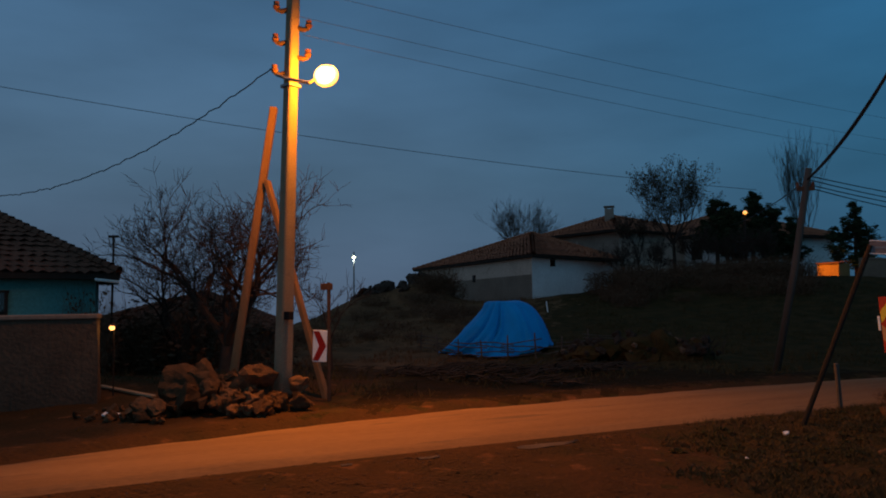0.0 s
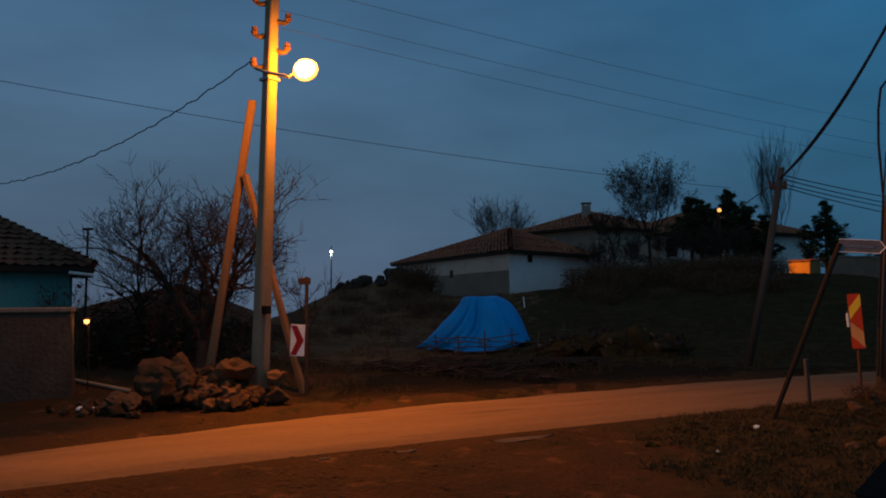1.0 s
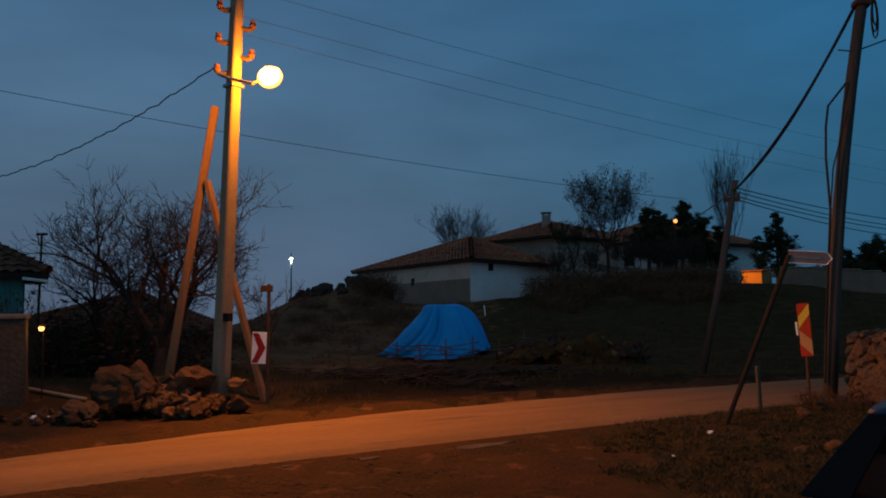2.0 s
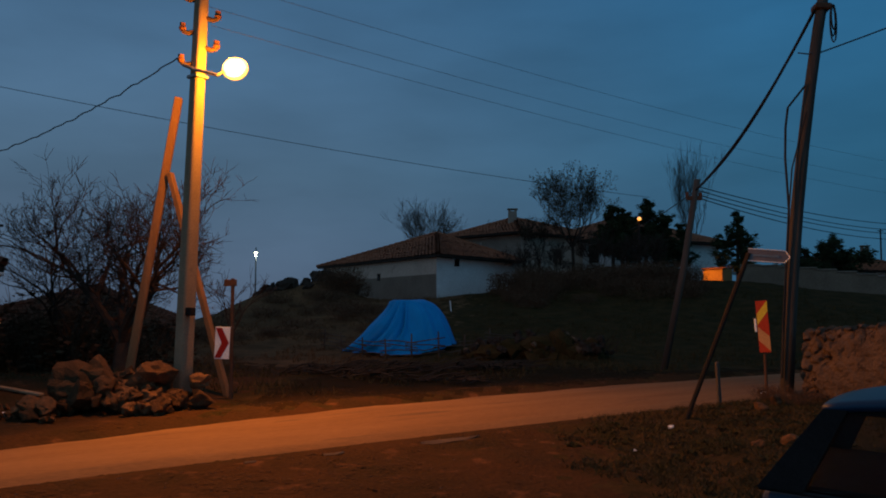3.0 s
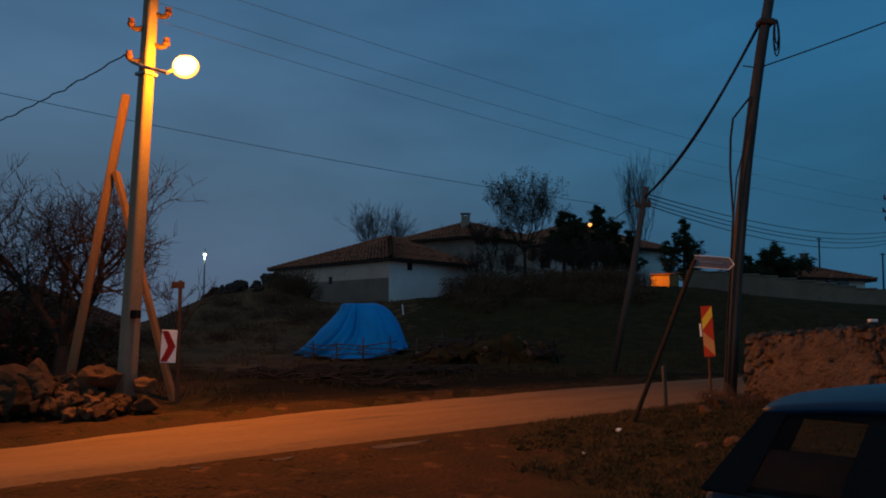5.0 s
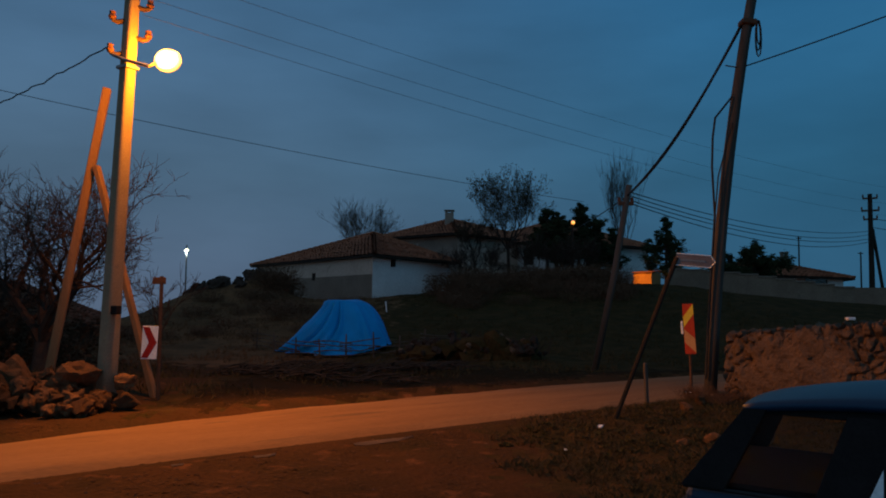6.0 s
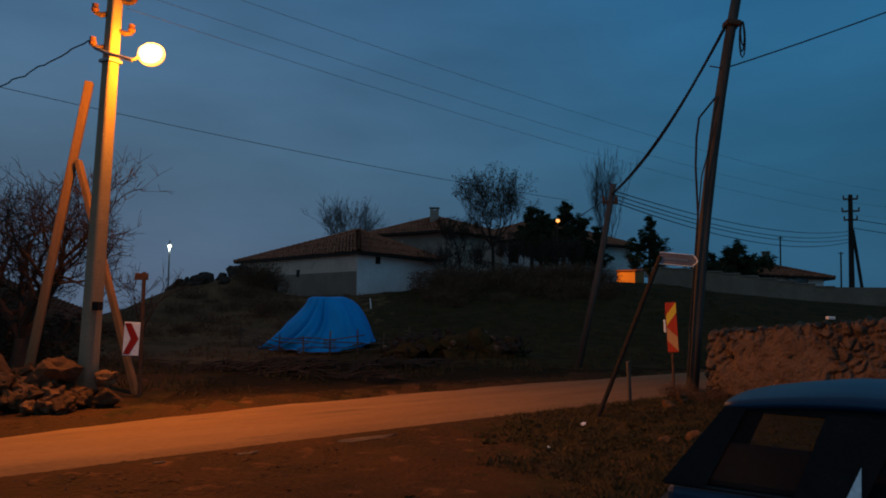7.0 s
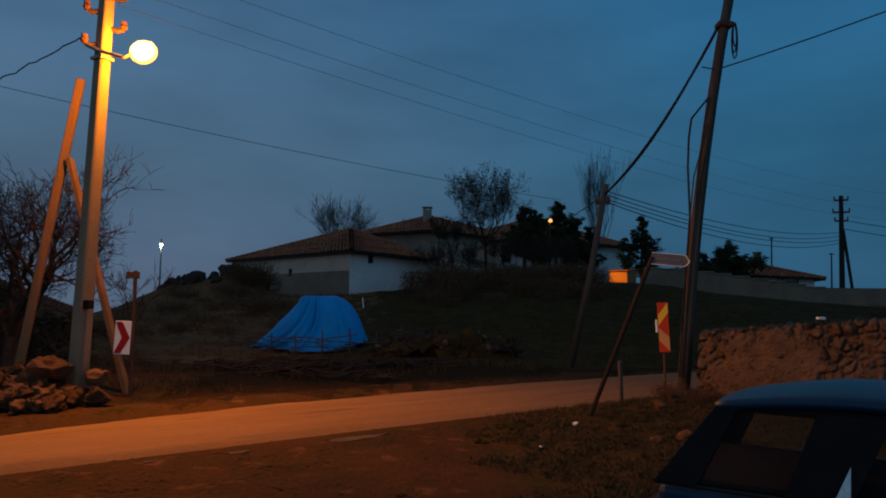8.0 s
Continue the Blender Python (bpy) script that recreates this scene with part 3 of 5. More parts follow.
def garden_wall():
    w = empty("garden_wall", (12.5, 45.0, 2.6), "pale rendered garden wall stepping down the slope", "wall")
    tops = [3.66, 3.62, 3.55, 3.45, 3.34, 3.20, 3.06, 2.92, 2.78, 2.64]
    a, b = Vector((12.3, 44.62)), Vector((21.3, 41.0))
    k = len(tops)
    for i, top in enumerate(tops):
        p, q = a.lerp(b, i / k), a.lerp(b, (i + 1) / k)
        d = q - p
        c = (p + q) / 2
        lo = land(c.x, c.y) - 0.4
        m = w.matrix_basis.inverted() @ pose(c.x, c.y, (lo + top) / 2, 0, 0, math.degrees(math.atan2(d.y, d.x)))
        panel = part("wall_panel", new_box(d.length, 0.22, top - lo, m), M_GARDEN, w)
        m = w.matrix_basis.inverted() @ pose(c.x, c.y, top + 0.04, 0, 0, math.degrees(math.atan2(d.y, d.x)))
        part("coping", new_box(d.length + 0.04, 0.34, 0.08, m, 0.015), M_CEMENT, panel)
        m = w.matrix_basis.inverted() @ pose(p.x, p.y, (lo + top + 0.12) / 2, 0, 0, math.degrees(math.atan2(d.y, d.x)))
        part("pier", new_box(0.25, 0.25, top - lo + 0.06, m, 0.01), M_GARDEN, w)
    a, b = Vector((21.3, 41.0)), Vector((27.0, 37.5))
    d, c = b - a, (a + b) / 2
    m = w.matrix_basis.inverted() @ pose(c.x, c.y, 1.7, 0, 0, math.degrees(math.atan2(d.y, d.x)))
    part("wall_panel", new_box(d.length, 0.22, 1.9, m), M_GARDEN, w)
    g = empty("outbuilding", (11.3, 47.2, 2.5), "small rendered outbuilding lit orange by a lamp", "outbuilding", turn=-35)
    part("wall", new_box(1.2, 1.6, 1.9, pose(0.05, 0.5, 0.15), 0.02), M_LAMPORANGE, g)
    part("roof", new_box(1.35, 1.8, 0.08, pose(0.05, 0.5, 1.14, 4, 0, 0), 0.02), M_TILEOLD, g)


garden_wall()

# ------------------------------------------------------------------ poles, signs and wires


def lit_pole():
    p = empty("street_lamp", (-5.91, 12.01, 0), "grey concrete pole with a glowing sodium street lamp", "street lamp")
    top = Vector((0.17, 0.12, 7.9))
    bm = bmesh.new()
    m0, m1 = 0.134, 0.094
    rings = []
    for k in range(9):
        q = k / 8
        m = m0 + (m1 - m0) * q
        ring = []
        for i in range(32):
            an = 2 * math.pi * i / 32
            c, d = math.cos(an), math.sin(an)
            r = m / (abs(c) ** 5 + abs(d) ** 5) ** 0.2
            ring.append(bm.verts.new(Vector((0, 0, -0.3)).lerp(top, q) + Matrix.Rotation(radians(-27), 3, "Z") @ Vector((r * c, r * d, 0))))
        rings.append(ring)
    for a, b in zip(rings, rings[1:]):
        for i in range(32):
            bm.faces.new((a[i], a[(i + 1) % 32], b[(i + 1) % 32], b[i]))
    bm.faces.new(list(reversed(rings[0])))
    bm.faces.new(rings[-1])
    part("pole", bm, M_CONC, p, "tapered concrete pole with rounded corners", True)

    def along(z):
        return Vector((0.17, 0.12, 7.9)) * (z / 7.9)

    # cross arms with insulators
    for z, side in ((5.98, -1), (6.28, 1), (6.55, -1), (6.82, 1), (7.15, -1), (7.5, 1)):
        c = along(z)
        arm = part("insulator_arm", new_tube([c, c + Vector((side * 0.19, 0.07 * side, -0.05)), c + Vector((side * 0.27, 0.11 * side, -0.02))], [0.05, 0.046, 0.04], 7), M_RUST, p, "rusty iron insulator bracket")
        e = c + Vector((side * 0.27, 0.11 * side, -0.02))
        part("insulator", new_tube([e, e + Vector((0, 0, 0.05)), e + Vector((0, 0, 0.09)), e + Vector((0, 0, 0.14))], [0.045, 0.07, 0.05, 0.055], 8), M_PORC, arm)
    c = along(5.72)
    head = LAMP_AT - Vector((-5.91, 12.01, 0))
    arm = part("lamp_arm", new_tube([c + Vector((-0.22, -0.1, 0.2)), c + Vector((0.02, -0.17, 0.09)), head + Vector((-0.27, -0.05, -0.13)), head + Vector((-0.1, 0.0, -0.02))], 0.03, 8), M_STEEL, p, "short steel lamp bracket")
    part("clamp", new_box(0.27, 0.27, 0.06, Matrix.Translation(c) @ pose(0, 0, 0, 0, 0, -27), 0.01), M_STEEL, arm)
    bm = bmesh.new()
    bmesh.ops.create_uvsphere(bm, u_segments=20, v_segments=10, radius=1.0, matrix=Matrix.Translation(head + Vector((0, 0, 0.05))) @ Matrix.Diagonal((0.16, 0.14, 0.12, 1)))
    bmesh.ops.delete(bm, geom=[v for v in bm.verts if v.co.z < head.z + 0.125], context="VERTS")
    part("lamp_housing", bm, M_STEEL, p, "grey metal lamp housing", True)
    bm = bmesh.new()
    bmesh.ops.create_uvsphere(bm, u_segments=20, v_segments=12, radius=1.0, matrix=Matrix.Translation(head) @ Matrix.Diagonal((0.178, 0.16, 0.15, 1)))
    bulb = part("lamp_bowl", bm, M_LAMPGLOW, p, "glowing yellow glass bowl", True)
    bulb.visible_shadow = False
    # added glowing ring imitates the amber glare around the bowl
    ring = [head + Vector((0.188 * math.cos(k * math.pi / 12), 0.05, 0.158 * math.sin(k * math.pi / 12))) for k in range(25)]
    rim = part("glare_fringe", new_tube(ring, 0.045, 6), M_FRINGE, bulb, "glowing amber ring imitating the glare fringe of the bowl")
    rim.visible_shadow = False
    part("junction_box", new_box(0.15, 0.11, 0.14, pose(0.19, -0.12, 1.62, 0, 0, -27), 0.01), M_TRIM, p, "dark metal junction box")


def beam(bm, a, b, w, h):
    a, b = Vector(a), Vector(b)
    d = b - a
    q = d.to_track_quat("Z", "Y").to_matrix().to_4x4()
    return box(bm, w, h, d.length, Matrix.Translation((a + b) / 2) @ q, 0.012)


def timber_prop():
    p = empty("timber_prop", (-7.3, 12.9, 0.2), "two weathered timbers propping the lamp pole", "prop")
    o = Vector((-7.3, 12.9, 0.2))
    part("long_timber", beam(bmesh.new(), Vector((-7.44, 12.88, -0.05)) - o, Vector((-6.67, 13.17, 5.67)) - o, 0.18, 0.14), M_TIMBER, p)
    part("short_timber", beam(bmesh.new(), Vector((-5.40, 12.87, -0.1)) - o, Vector((-6.74, 13.03, 4.2)) - o, 0.13, 0.10), M_TIMBER, p)


def chevron_sign():
    s = empty("chevron_sign", (-5.3, 12.62, 0), "white road sign with a red chevron on a post", "road sign")
    part("post", new_tube([(0.0, 0.03, -0.2), (0.0, 0.03, 2.2)], 0.035, 8), M_RUST, s)
    part("top_board", new_box(0.22, 0.03, 0.12, pose(-0.03, 0.0, 2.12, 0, 0, 20), 0.005), M_RUST, s, "rusty plate at the post's top")
    m = pose(-0.10, -0.14, 1.06, 0, 2, 14) @ Matrix.Diagonal((0.88, 1, 0.94, 1))
    board = part("board", new_box(0.29, 0.014, 0.60, m, 0.004), M_SHEETING, s, "white reflective board")
    bm = bmesh.new()
    slab(bm, [m @ Vector(v) for v in ((-0.14, -0.011, 0.28), (-0.02, -0.011, 0.28), (0.13, -0.011, 0.0), (-0.015, -0.011, 0.0))], 0.003)
    slab(bm, [m @ Vector(v) for v in ((-0.015, -0.0112, 0.0), (0.13, -0.0112, 0.0), (-0.02, -0.0112, -0.28), (-0.14, -0.0112, -0.28))], 0.003)
    part("chevron", bm, M_RED, board, "red chevron")


def hazard_marker():
    s = empty("hazard_marker", (4.62, 15.24, 0), "leaning red and yellow striped hazard board on a post", "road sign")
    part("post", new_tube([(0.0, 0.04, -0.2), (-0.04, 0.04, 1.8)], 0.03, 8), M_RUST, s)
    m = pose(-0.05, 0.0, 1.30, 0, -3.5, -14) @ Matrix.Diagonal((0.82, 1, 1, 1))
    board = part("board", new_box(0.26, 0.012, 1.02, m, 0.004), M_HAZRED, s, "red board")
    bm = bmesh.new()
    slab(bm, [m @ Vector(v) for v in ((-0.125, -0.009, 0.03), (0.125, -0.009, 0.30), (0.125, -0.009, 0.505), (-0.125, -0.009, 0.25))][::-1], -0.003)
    part("stripe", bm, M_YELLOW, board, "bright yellow stripe")
    bm = bmesh.new()
    slab(bm, [m @ Vector(v) for v in ((-0.125, -0.009, -0.27), (0.125, -0.009, -0.49), (0.125, -0.009, -0.20), (-0.125, -0.009, 0.0))][::-1], -0.003)
    part("stripe", bm, M_FADED, board, "faded pale orange stripe")
    part("reflector", new_box(0.05, 0.02, 0.26, m @ pose(-0.17, -0.01, 0.03), 0.006), M_REFLECT, s, "bright white edge reflector")
    st = empty("road_stud", (4.45, 14.95, 0.03), "pair of small reflectors on a stub at the verge", "reflector")
    part("body", new_box(0.16, 0.06, 0.12, pose(0, 0, 0), 0.01), M_RUBBER, st)
    for sx in (-0.04, 0.04):
        part("reflector", new_box(0.045, 0.012, 0.03, pose(sx, -0.034, 0.02)), M_REFLECT, st)


def arrow_sign():
    s = empty("direction_sign", (2.36, 11.78, 0), "grey arrow-shaped direction sign on a leaning post", "road sign")
    top = Vector((0.93, -0.22, 2.55))
    part("post", new_tube([Vector((-0.05, 0.01, -0.15)), top], 0.037, 8), M_DARKWOOD, s, "dark leaning post")
    m = Matrix.Translation(top + Vector((0.24, -0.07, -0.05))) @ pose(0, 0, 0, 0, 5, -16)
    bm = bmesh.new()
    slab(bm, [m @ Vector(v) for v in ((-0.27, 0, 0.09), (-0.27, 0, -0.09), (0.24, 0, -0.09), (0.31, 0, 0.0), (0.24, 0, 0.09))], 0.02)
    board = part("board", bm, M_SIGNBACK, s, "grey arrow board with pale edge")
    for a, b in (((-0.27, 0.09), (0.24, 0.09)), ((-0.27, -0.09), (0.24, -0.09)), ((0.24, 0.09), (0.31, 0)), ((0.24, -0.09), (0.31, 0))):
        part("border", new_tube([m @ Vector((a[0], -0.022, a[1])), m @ Vector((b[0], -0.022, b[1]))], 0.008, 4), M_WHITEPAINT, board)
    part("text_bar", new_box(0.36, 0.004, 0.035, m @ pose(-0.02, -0.0235, 0.0)), M_STEEL, board)
    st = empty("marker_stake", (3.25, 13.5, 0), "short worn wooden stake at the roadside", "stake")
    part("stake", new_box(0.07, 0.06, 0.85, pose(0.02, 0, 0.32, 0, -3, 20), 0.015), M_OLDPOLE, st)


def cable(pts, sag, r=0.012, name="overhead_cable", label="thin black overhead cable", n=22, kink=0.0):
    a, b = Vector(pts[0]), Vector(pts[1])
    path = []
    for i in range(n + 1):
        q = i / n
        p = a.lerp(b, q)
        p.z -= sag * 4 * q * (1 - q) + kink * noise.noise(Vector((i * 0.47, 3, 1)))
        p.x += kink * noise.noise(Vector((i * 0.61, 8, 5)))
        path.append(p)
    ob = bm_object(name, new_tube(path, r, 5), M_CABLE)
    return tagged(ob, label, "cable", "overhead cables")


RP_TOP = Vector((5.92, 14.96, 8.6))


def right_pole():
    p = empty("utility_pole", (5.0, 15.30, 0), "leaning dark wooden utility pole with coiled cable", "utility pole", "utility poles")
    top = RP_TOP - Vector((5.0, 15.30, 0))

    def at(z):
        q = z / top.z
        return Vector((top.x * (0.36 * q + 0.64 * q * q), top.y * q, z))

    part("pole", new_tube([at(z) for z in (-0.3, 1.2, 2.4, 3.6, 4.8, 6.0, 7.2, 8.6)], [0.13, 0.128, 0.125, 0.12, 0.115, 0.11, 0.105, 0.1], 12), M_POLEWOOD, p, smooth=True)
    c = at(7.6)
    part("bracket", new_box(0.3, 0.3, 0.12, Matrix.Translation(c) @ pose(0, 0, 0, 0, 6, 0), 0.02), M_RUST, p)
    for k, (w, drop) in enumerate(((0.16, 0.62), (0.2, 0.75), (0.13, 0.5))):
        pts = []
        for i in range(13):
            an = 2 * math.pi * i / 12
            pts.append(c + Vector((0.16 + w * 0.5 * math.sin(an) * 0.6, -0.12 - 0.02 * k, -drop / 2 + drop / 2 * math.cos(an))))
        part("cable_coil", new_tube(pts, 0.016, 5), M_CABLE, p)
    part("standoff", new_tube([at(6.65) + Vector((-0.1, -0.1, 0)), at(6.65) + Vector((-0.36, -0.16, 0.02))], 0.014, 5), M_RUST, p)
    path = [at(6.05) + Vector((-0.12, -0.1, 0)), at(5.6) + Vector((-0.42, -0.15, 0)), at(5.2) + Vector((-0.42, -0.15, 0)), at(4.6) + Vector((-0.36, -0.14, 0)), at(3.6) + Vector((-0.2, -0.14, 0)), at(2.2) + Vector((-0.16, -0.13, 0)), at(0.3) + Vector((-0.14, -0.13, 0))]
    part("conduit", new_tube(path, 0.022, 6), M_CABLE, p, "black cable running down the pole")
    path = [at(5.5) + Vector((-0.06, -0.15, 0)), at(4.4) + Vector((-0.22, -0.16, 0)), at(3.4) + Vector((-0.2, -0.16, 0)), at(1.2) + Vector((-0.17, -0.14, 0))]
    part("conduit", new_tube(path, 0.014, 6), M_CABLE, p)


MP_TOP = Vector((4.36, 19.74, 4.95))


def mid_pole():
    p = empty("utility_pole", (3.45, 19.92, land(3.45, 19.92)), "weathered leaning wooden utility pole beyond the road", "utility pole", "utility poles")
    top = MP_TOP - Vector((3.45, 19.92, land(3.45, 19.92)))
    part("pole", new_tube([Vector((-0.05, 0, -0.3)), top * 0.52 + Vector((0.05, 0, 0)), top], [0.09, 0.085, 0.08], 10), M_OLDPOLE, p, smooth=True)
    part("bracket", new_box(0.4, 0.1, 0.1, Matrix.Translation(top * 0.9)), M_RUST, p)
    for s in (-1, 1):
        part("insulator", new_tube([top * 0.9 + Vector((0.17 * s, 0, 0.04)), top * 0.9 + Vector((0.17 * s, 0, 0.16))], [0.05, 0.04], 8), M_PORC, p)


FP = Vector((22.9, 42.2, 0))


def far_pole():
    z = land(FP.x, FP.y)
    p = empty("power_pole", (FP.x, FP.y, z), "distant dark power pole with two cross-arms and a strut", "utility pole")
    h = 8.0 - z
    part("pole", new_tube([(0, 0, -0.3), (0, 0, h)], [0.17, 0.12], 8), M_DARKWOOD, p)
    for dz, w in ((0.25, 0.75), (0.95, 0.9), (1.45, 0.7)):
        arm = part("cross_arm", new_box(w, 0.1, 0.1, pose(0, 0, h - dz, 0, 0, -25)), M_RUST, p)
        for s in (-1, 1):
            part("insulator", new_tube([(s * w * 0.42, -s * w * 0.2, h - dz + 0.05), (s * w * 0.42, -s * w * 0.2, h - dz + 0.22)], [0.05, 0.04], 6), M_PORC, arm)
    part("strut", new_tube([(0.75, 0, -0.2), (0.1, 0, h - 2.0)], 0.09, 8), M_DARKWOOD, p)


def white_lamp_post():
    z = land(-21.6, 56.0)
    p = empty("street_lamp", (-21.6, 56.0, z), "distant slim steel post with a glowing white lamp", "street lamp")
    h = 5.25 - z
    part("pole", new_tube([(0, 0, -0.3), (0, 0, h)], [0.08, 0.06], 8), M_STEEL, p)
    bm = bmesh.new()
    bmesh.ops.create_uvsphere(bm, u_segments=12, v_segments=8, radius=0.13, matrix=pose(0, 0, h) @ Matrix.Diagonal((1, 1, 0.8, 1)))
    b = part("lamp_globe", bm, M_WHITEGLOW, p, "glowing white globe", True)
    b.visible_shadow = False
    part("finial", new_tube([(0, 0, h + 0.2), (0, 0, h + 0.45)], [0.08, 0.03], 6), M_STEEL, p)


def tree_lamp():
    z = land(6.42, 44.9)
    p = empty("street_lamp", (6.42, 44.6, z), "sodium street lamp glowing among dark trees", "street lamp")
    part("pole", new_tube([(0, 0, -0.3), (0, 0, 6.6 - z)], [0.1, 0.07], 8), M_DARKWOOD, p)
    part("arm", new_tube([(0, 0, 6.5 - z), (0, -0.3, 6.6 - z)], 0.03, 6), M_STEEL, p)
    bm = bmesh.new()
    bmesh.ops.create_uvsphere(bm, u_segments=12, v_segments=8, radius=0.12, matrix=pose(0, -0.3, 6.45 - z) @ Matrix.Diagonal((1, 1, 0.9, 1)))
    b = part("lamp_bowl", bm, M_FARGLOW, p, "glowing orange bowl", True)
    b.visible_shadow = False


def house_lamp():
    p = empty("wall_lamp", (-9.25, 11.85, 1.42), "small glowing wall lamp by the turquoise house", "lamp")
    bm = bmesh.new()
    bmesh.ops.create_uvsphere(bm, u_segments=12, v_segments=8, radius=0.05)
    b = part("bulb", bm, M_HOUSEGLOW, p, "glowing bulb", True)
    b.visible_shadow = False
    part("post", new_tube([(0.0, 0.06, -1.5), (0.0, 0.06, 0.05)], 0.012, 6), M_DARKWOOD, p)
    part("shade", new_tube([(0, 0.01, 0.035), (0, 0.01, 0.075)], [0.085, 0.03], 10), M_RUST, p, "small rusty lamp shade")


def roof_masts():
    for x, y, h in ((25.3, 56.6, 6.75), (29.6, 56.0, 5.6)):
        z = land(x, y)
        p = empty("antenna_mast", (x, y, z), "thin distant mast above the roofs", "mast", "distant masts")
        part("mast", new_tube([(0, 0, -0.2), (0, 0, h - z)], [0.07, 0.05], 6), M_DARKWOOD, p)
        part("crossbar", new_box(0.4, 0.06, 0.06, pose(0, 0, h - z - 0.1)), M_DARKWOOD, p)


for build in (roof_masts, lit_pole, timber_prop, chevron_sign, hazard_marker, arrow_sign, right_pole, mid_pole, far_pole, white_lamp_post, tree_lamp, house_lamp):
    build()


def sag_spans():
    rp = RP_TOP - Vector((0.27, 0, 1.0))
    mp = MP_TOP - Vector((0.06, 0, 0.3))
    # twisted bundle between the two wooden poles
    cable((rp, mp), 0.33, 0.03, label="thick twisted black cable bundle")
    cable((rp - Vector((0.05, 0, 0.06)), mp), 0.40, 0.016)
    cable((rp + Vector((0.08, 0, 0.22)), mp + Vector((0.03, 0, 0.04))), 0.36, 0.014)
    # lines from the middle pole to the far power pole and beyond
    for dz, sg in ((0.1, 1.1), (0.0, 1.3), (-0.12, 1.25), (-0.2, 1.5)):
        cable((mp + Vector((0.1, 0, dz)), (FP.x, FP.y, 5.7 + dz * 2)), sg * 0.45, 0.014)
    cable((mp, (6.0, 52.0, 6.4)), 0.3, 0.016)
    cable((Vector((5.62, 15.06, 6.68)), (16.0, 12.5, 10.75)), 0.25, 0.015)
    # lines of the lamp pole
    lp = Vector((-5.91, 12.01, 0))
    cable((lp + Vector((-0.22, 0.0, 6.05)), (-16.5, 16.0, 4.75)), 0.6, 0.012, label="kinked twisted black service cable", n=90, kink=0.05)
    for z, dx, far in ((7.15, -0.2, (40.0, 58.0, 9.2)), (7.5, 0.3, (40.0, 58.0, 10.4)), (6.65, 0.35, (40.0, 58.0, 8.4))):
        cable((lp + Vector((dx, 0.1, z)), far), 1.2, 0.0042, n=40)
    cable((Vector((-32.7, 23.5, 12.5)), (7.64, 48.0, 8.2)), 0.6, 0.015, n=40)
    for a, b in (((FP.x, FP.y, 6.6), (60, 45, 4.0)), ((FP.x, FP.y, 6.1), (60, 45, 3.2))):
        cable((a, b), 0.6, 0.02)


sag_spans()

# ------------------------------------------------------------------ trees and shrubs


def grow(soup, p, d, length, radius, depth, spread=0.6, up=0.12, kids=(2, 3), tips=None, bend=0.16, fine=0.004):
    segs = 4 if depth > 1 else 3
    seg = length / segs
    for i in range(segs):
        d = (d + Vector((rnd(-1, 1), rnd(-1, 1), rnd(-1, 1))) * bend + Vector((0, 0, up * 0.3))).normalized()
        q = p + d * seg
        r1 = radius * (1 - 0.38 * (i + 1) / segs)
        soup.limb(p, q, radius * (1 - 0.38 * i / segs), r1, 6 if depth > 3 else (4 if depth > 1 else 3))
        if depth > 0 and i >= 1 and random.random() < 0.75:
            side = (d + Vector((rnd(-1, 1), rnd(-1, 1), rnd(-0.5, 0.9))) * (spread + 0.35)).normalized()
            grow(soup, q, side, length * rnd(0.45, 0.7), max(r1 * 0.55, fine), depth - 1, spread, up, kids, tips, bend, fine)
        p = q
    if depth > 0:
        for _ in range(random.randint(*kids)):
            side = (d + Vector((rnd(-1, 1), rnd(-1, 1), rnd(-0.4, 0.9))) * spread).normalized()
            grow(soup, p, side, length * rnd(0.6, 0.85), max(r1 * 0.75, fine), depth - 1, spread, up, kids, tips, bend, fine)
    elif tips is not None:
        tips.append(p)


def bare_tree(place, label, height, limbs, depth, first, radius, spread, seed, mat=M_BARK, leaves=0, leaf_size=0.1, up=0.12, lean=0.5, fine=0.004, bend=0.16, kids=(2, 2)):
    random.seed(seed)
    t = empty("tree", place, label, "tree")
    trunk, crown, tips = Soup(), Soup(), []
    p = Vector((0, 0, -0.2))
    top = Vector((rnd(-0.1, 0.1), rnd(-0.1, 0.1), first))
    trunk.limb(p, top * 0.5, radius * 1.35, radius, 8)
    trunk.limb(top * 0.5, top, radius, radius * 0.85, 8)
    for i in range(limbs):
        an = 2 * math.pi * (i + rnd(-0.3, 0.3)) / limbs
        d = Vector((math.cos(an) * lean, math.sin(an) * lean, 1)).normalized()
        grow(crown, top, d, height * 0.36, radius * 0.62, depth, spread, up, kids, tips, bend, fine)
    trunk.put("trunk", M_BARK, t, smooth=True)
    crown.put("crown", mat, t)
    if leaves:
        lv = Soup()
        for tip in tips:
            for _ in range(leaves):
                lv.leaf(tip + Vector((rnd(-1, 1), rnd(-1, 1), rnd(-1, 1))) * leaf_size * 2.2, leaf_size * rnd(0.6, 1.2))
        lv.put("leaves", M_DRYLEAF, t, "sparse dry brown leaf clusters")
    random.seed(seed + 1)
    return t


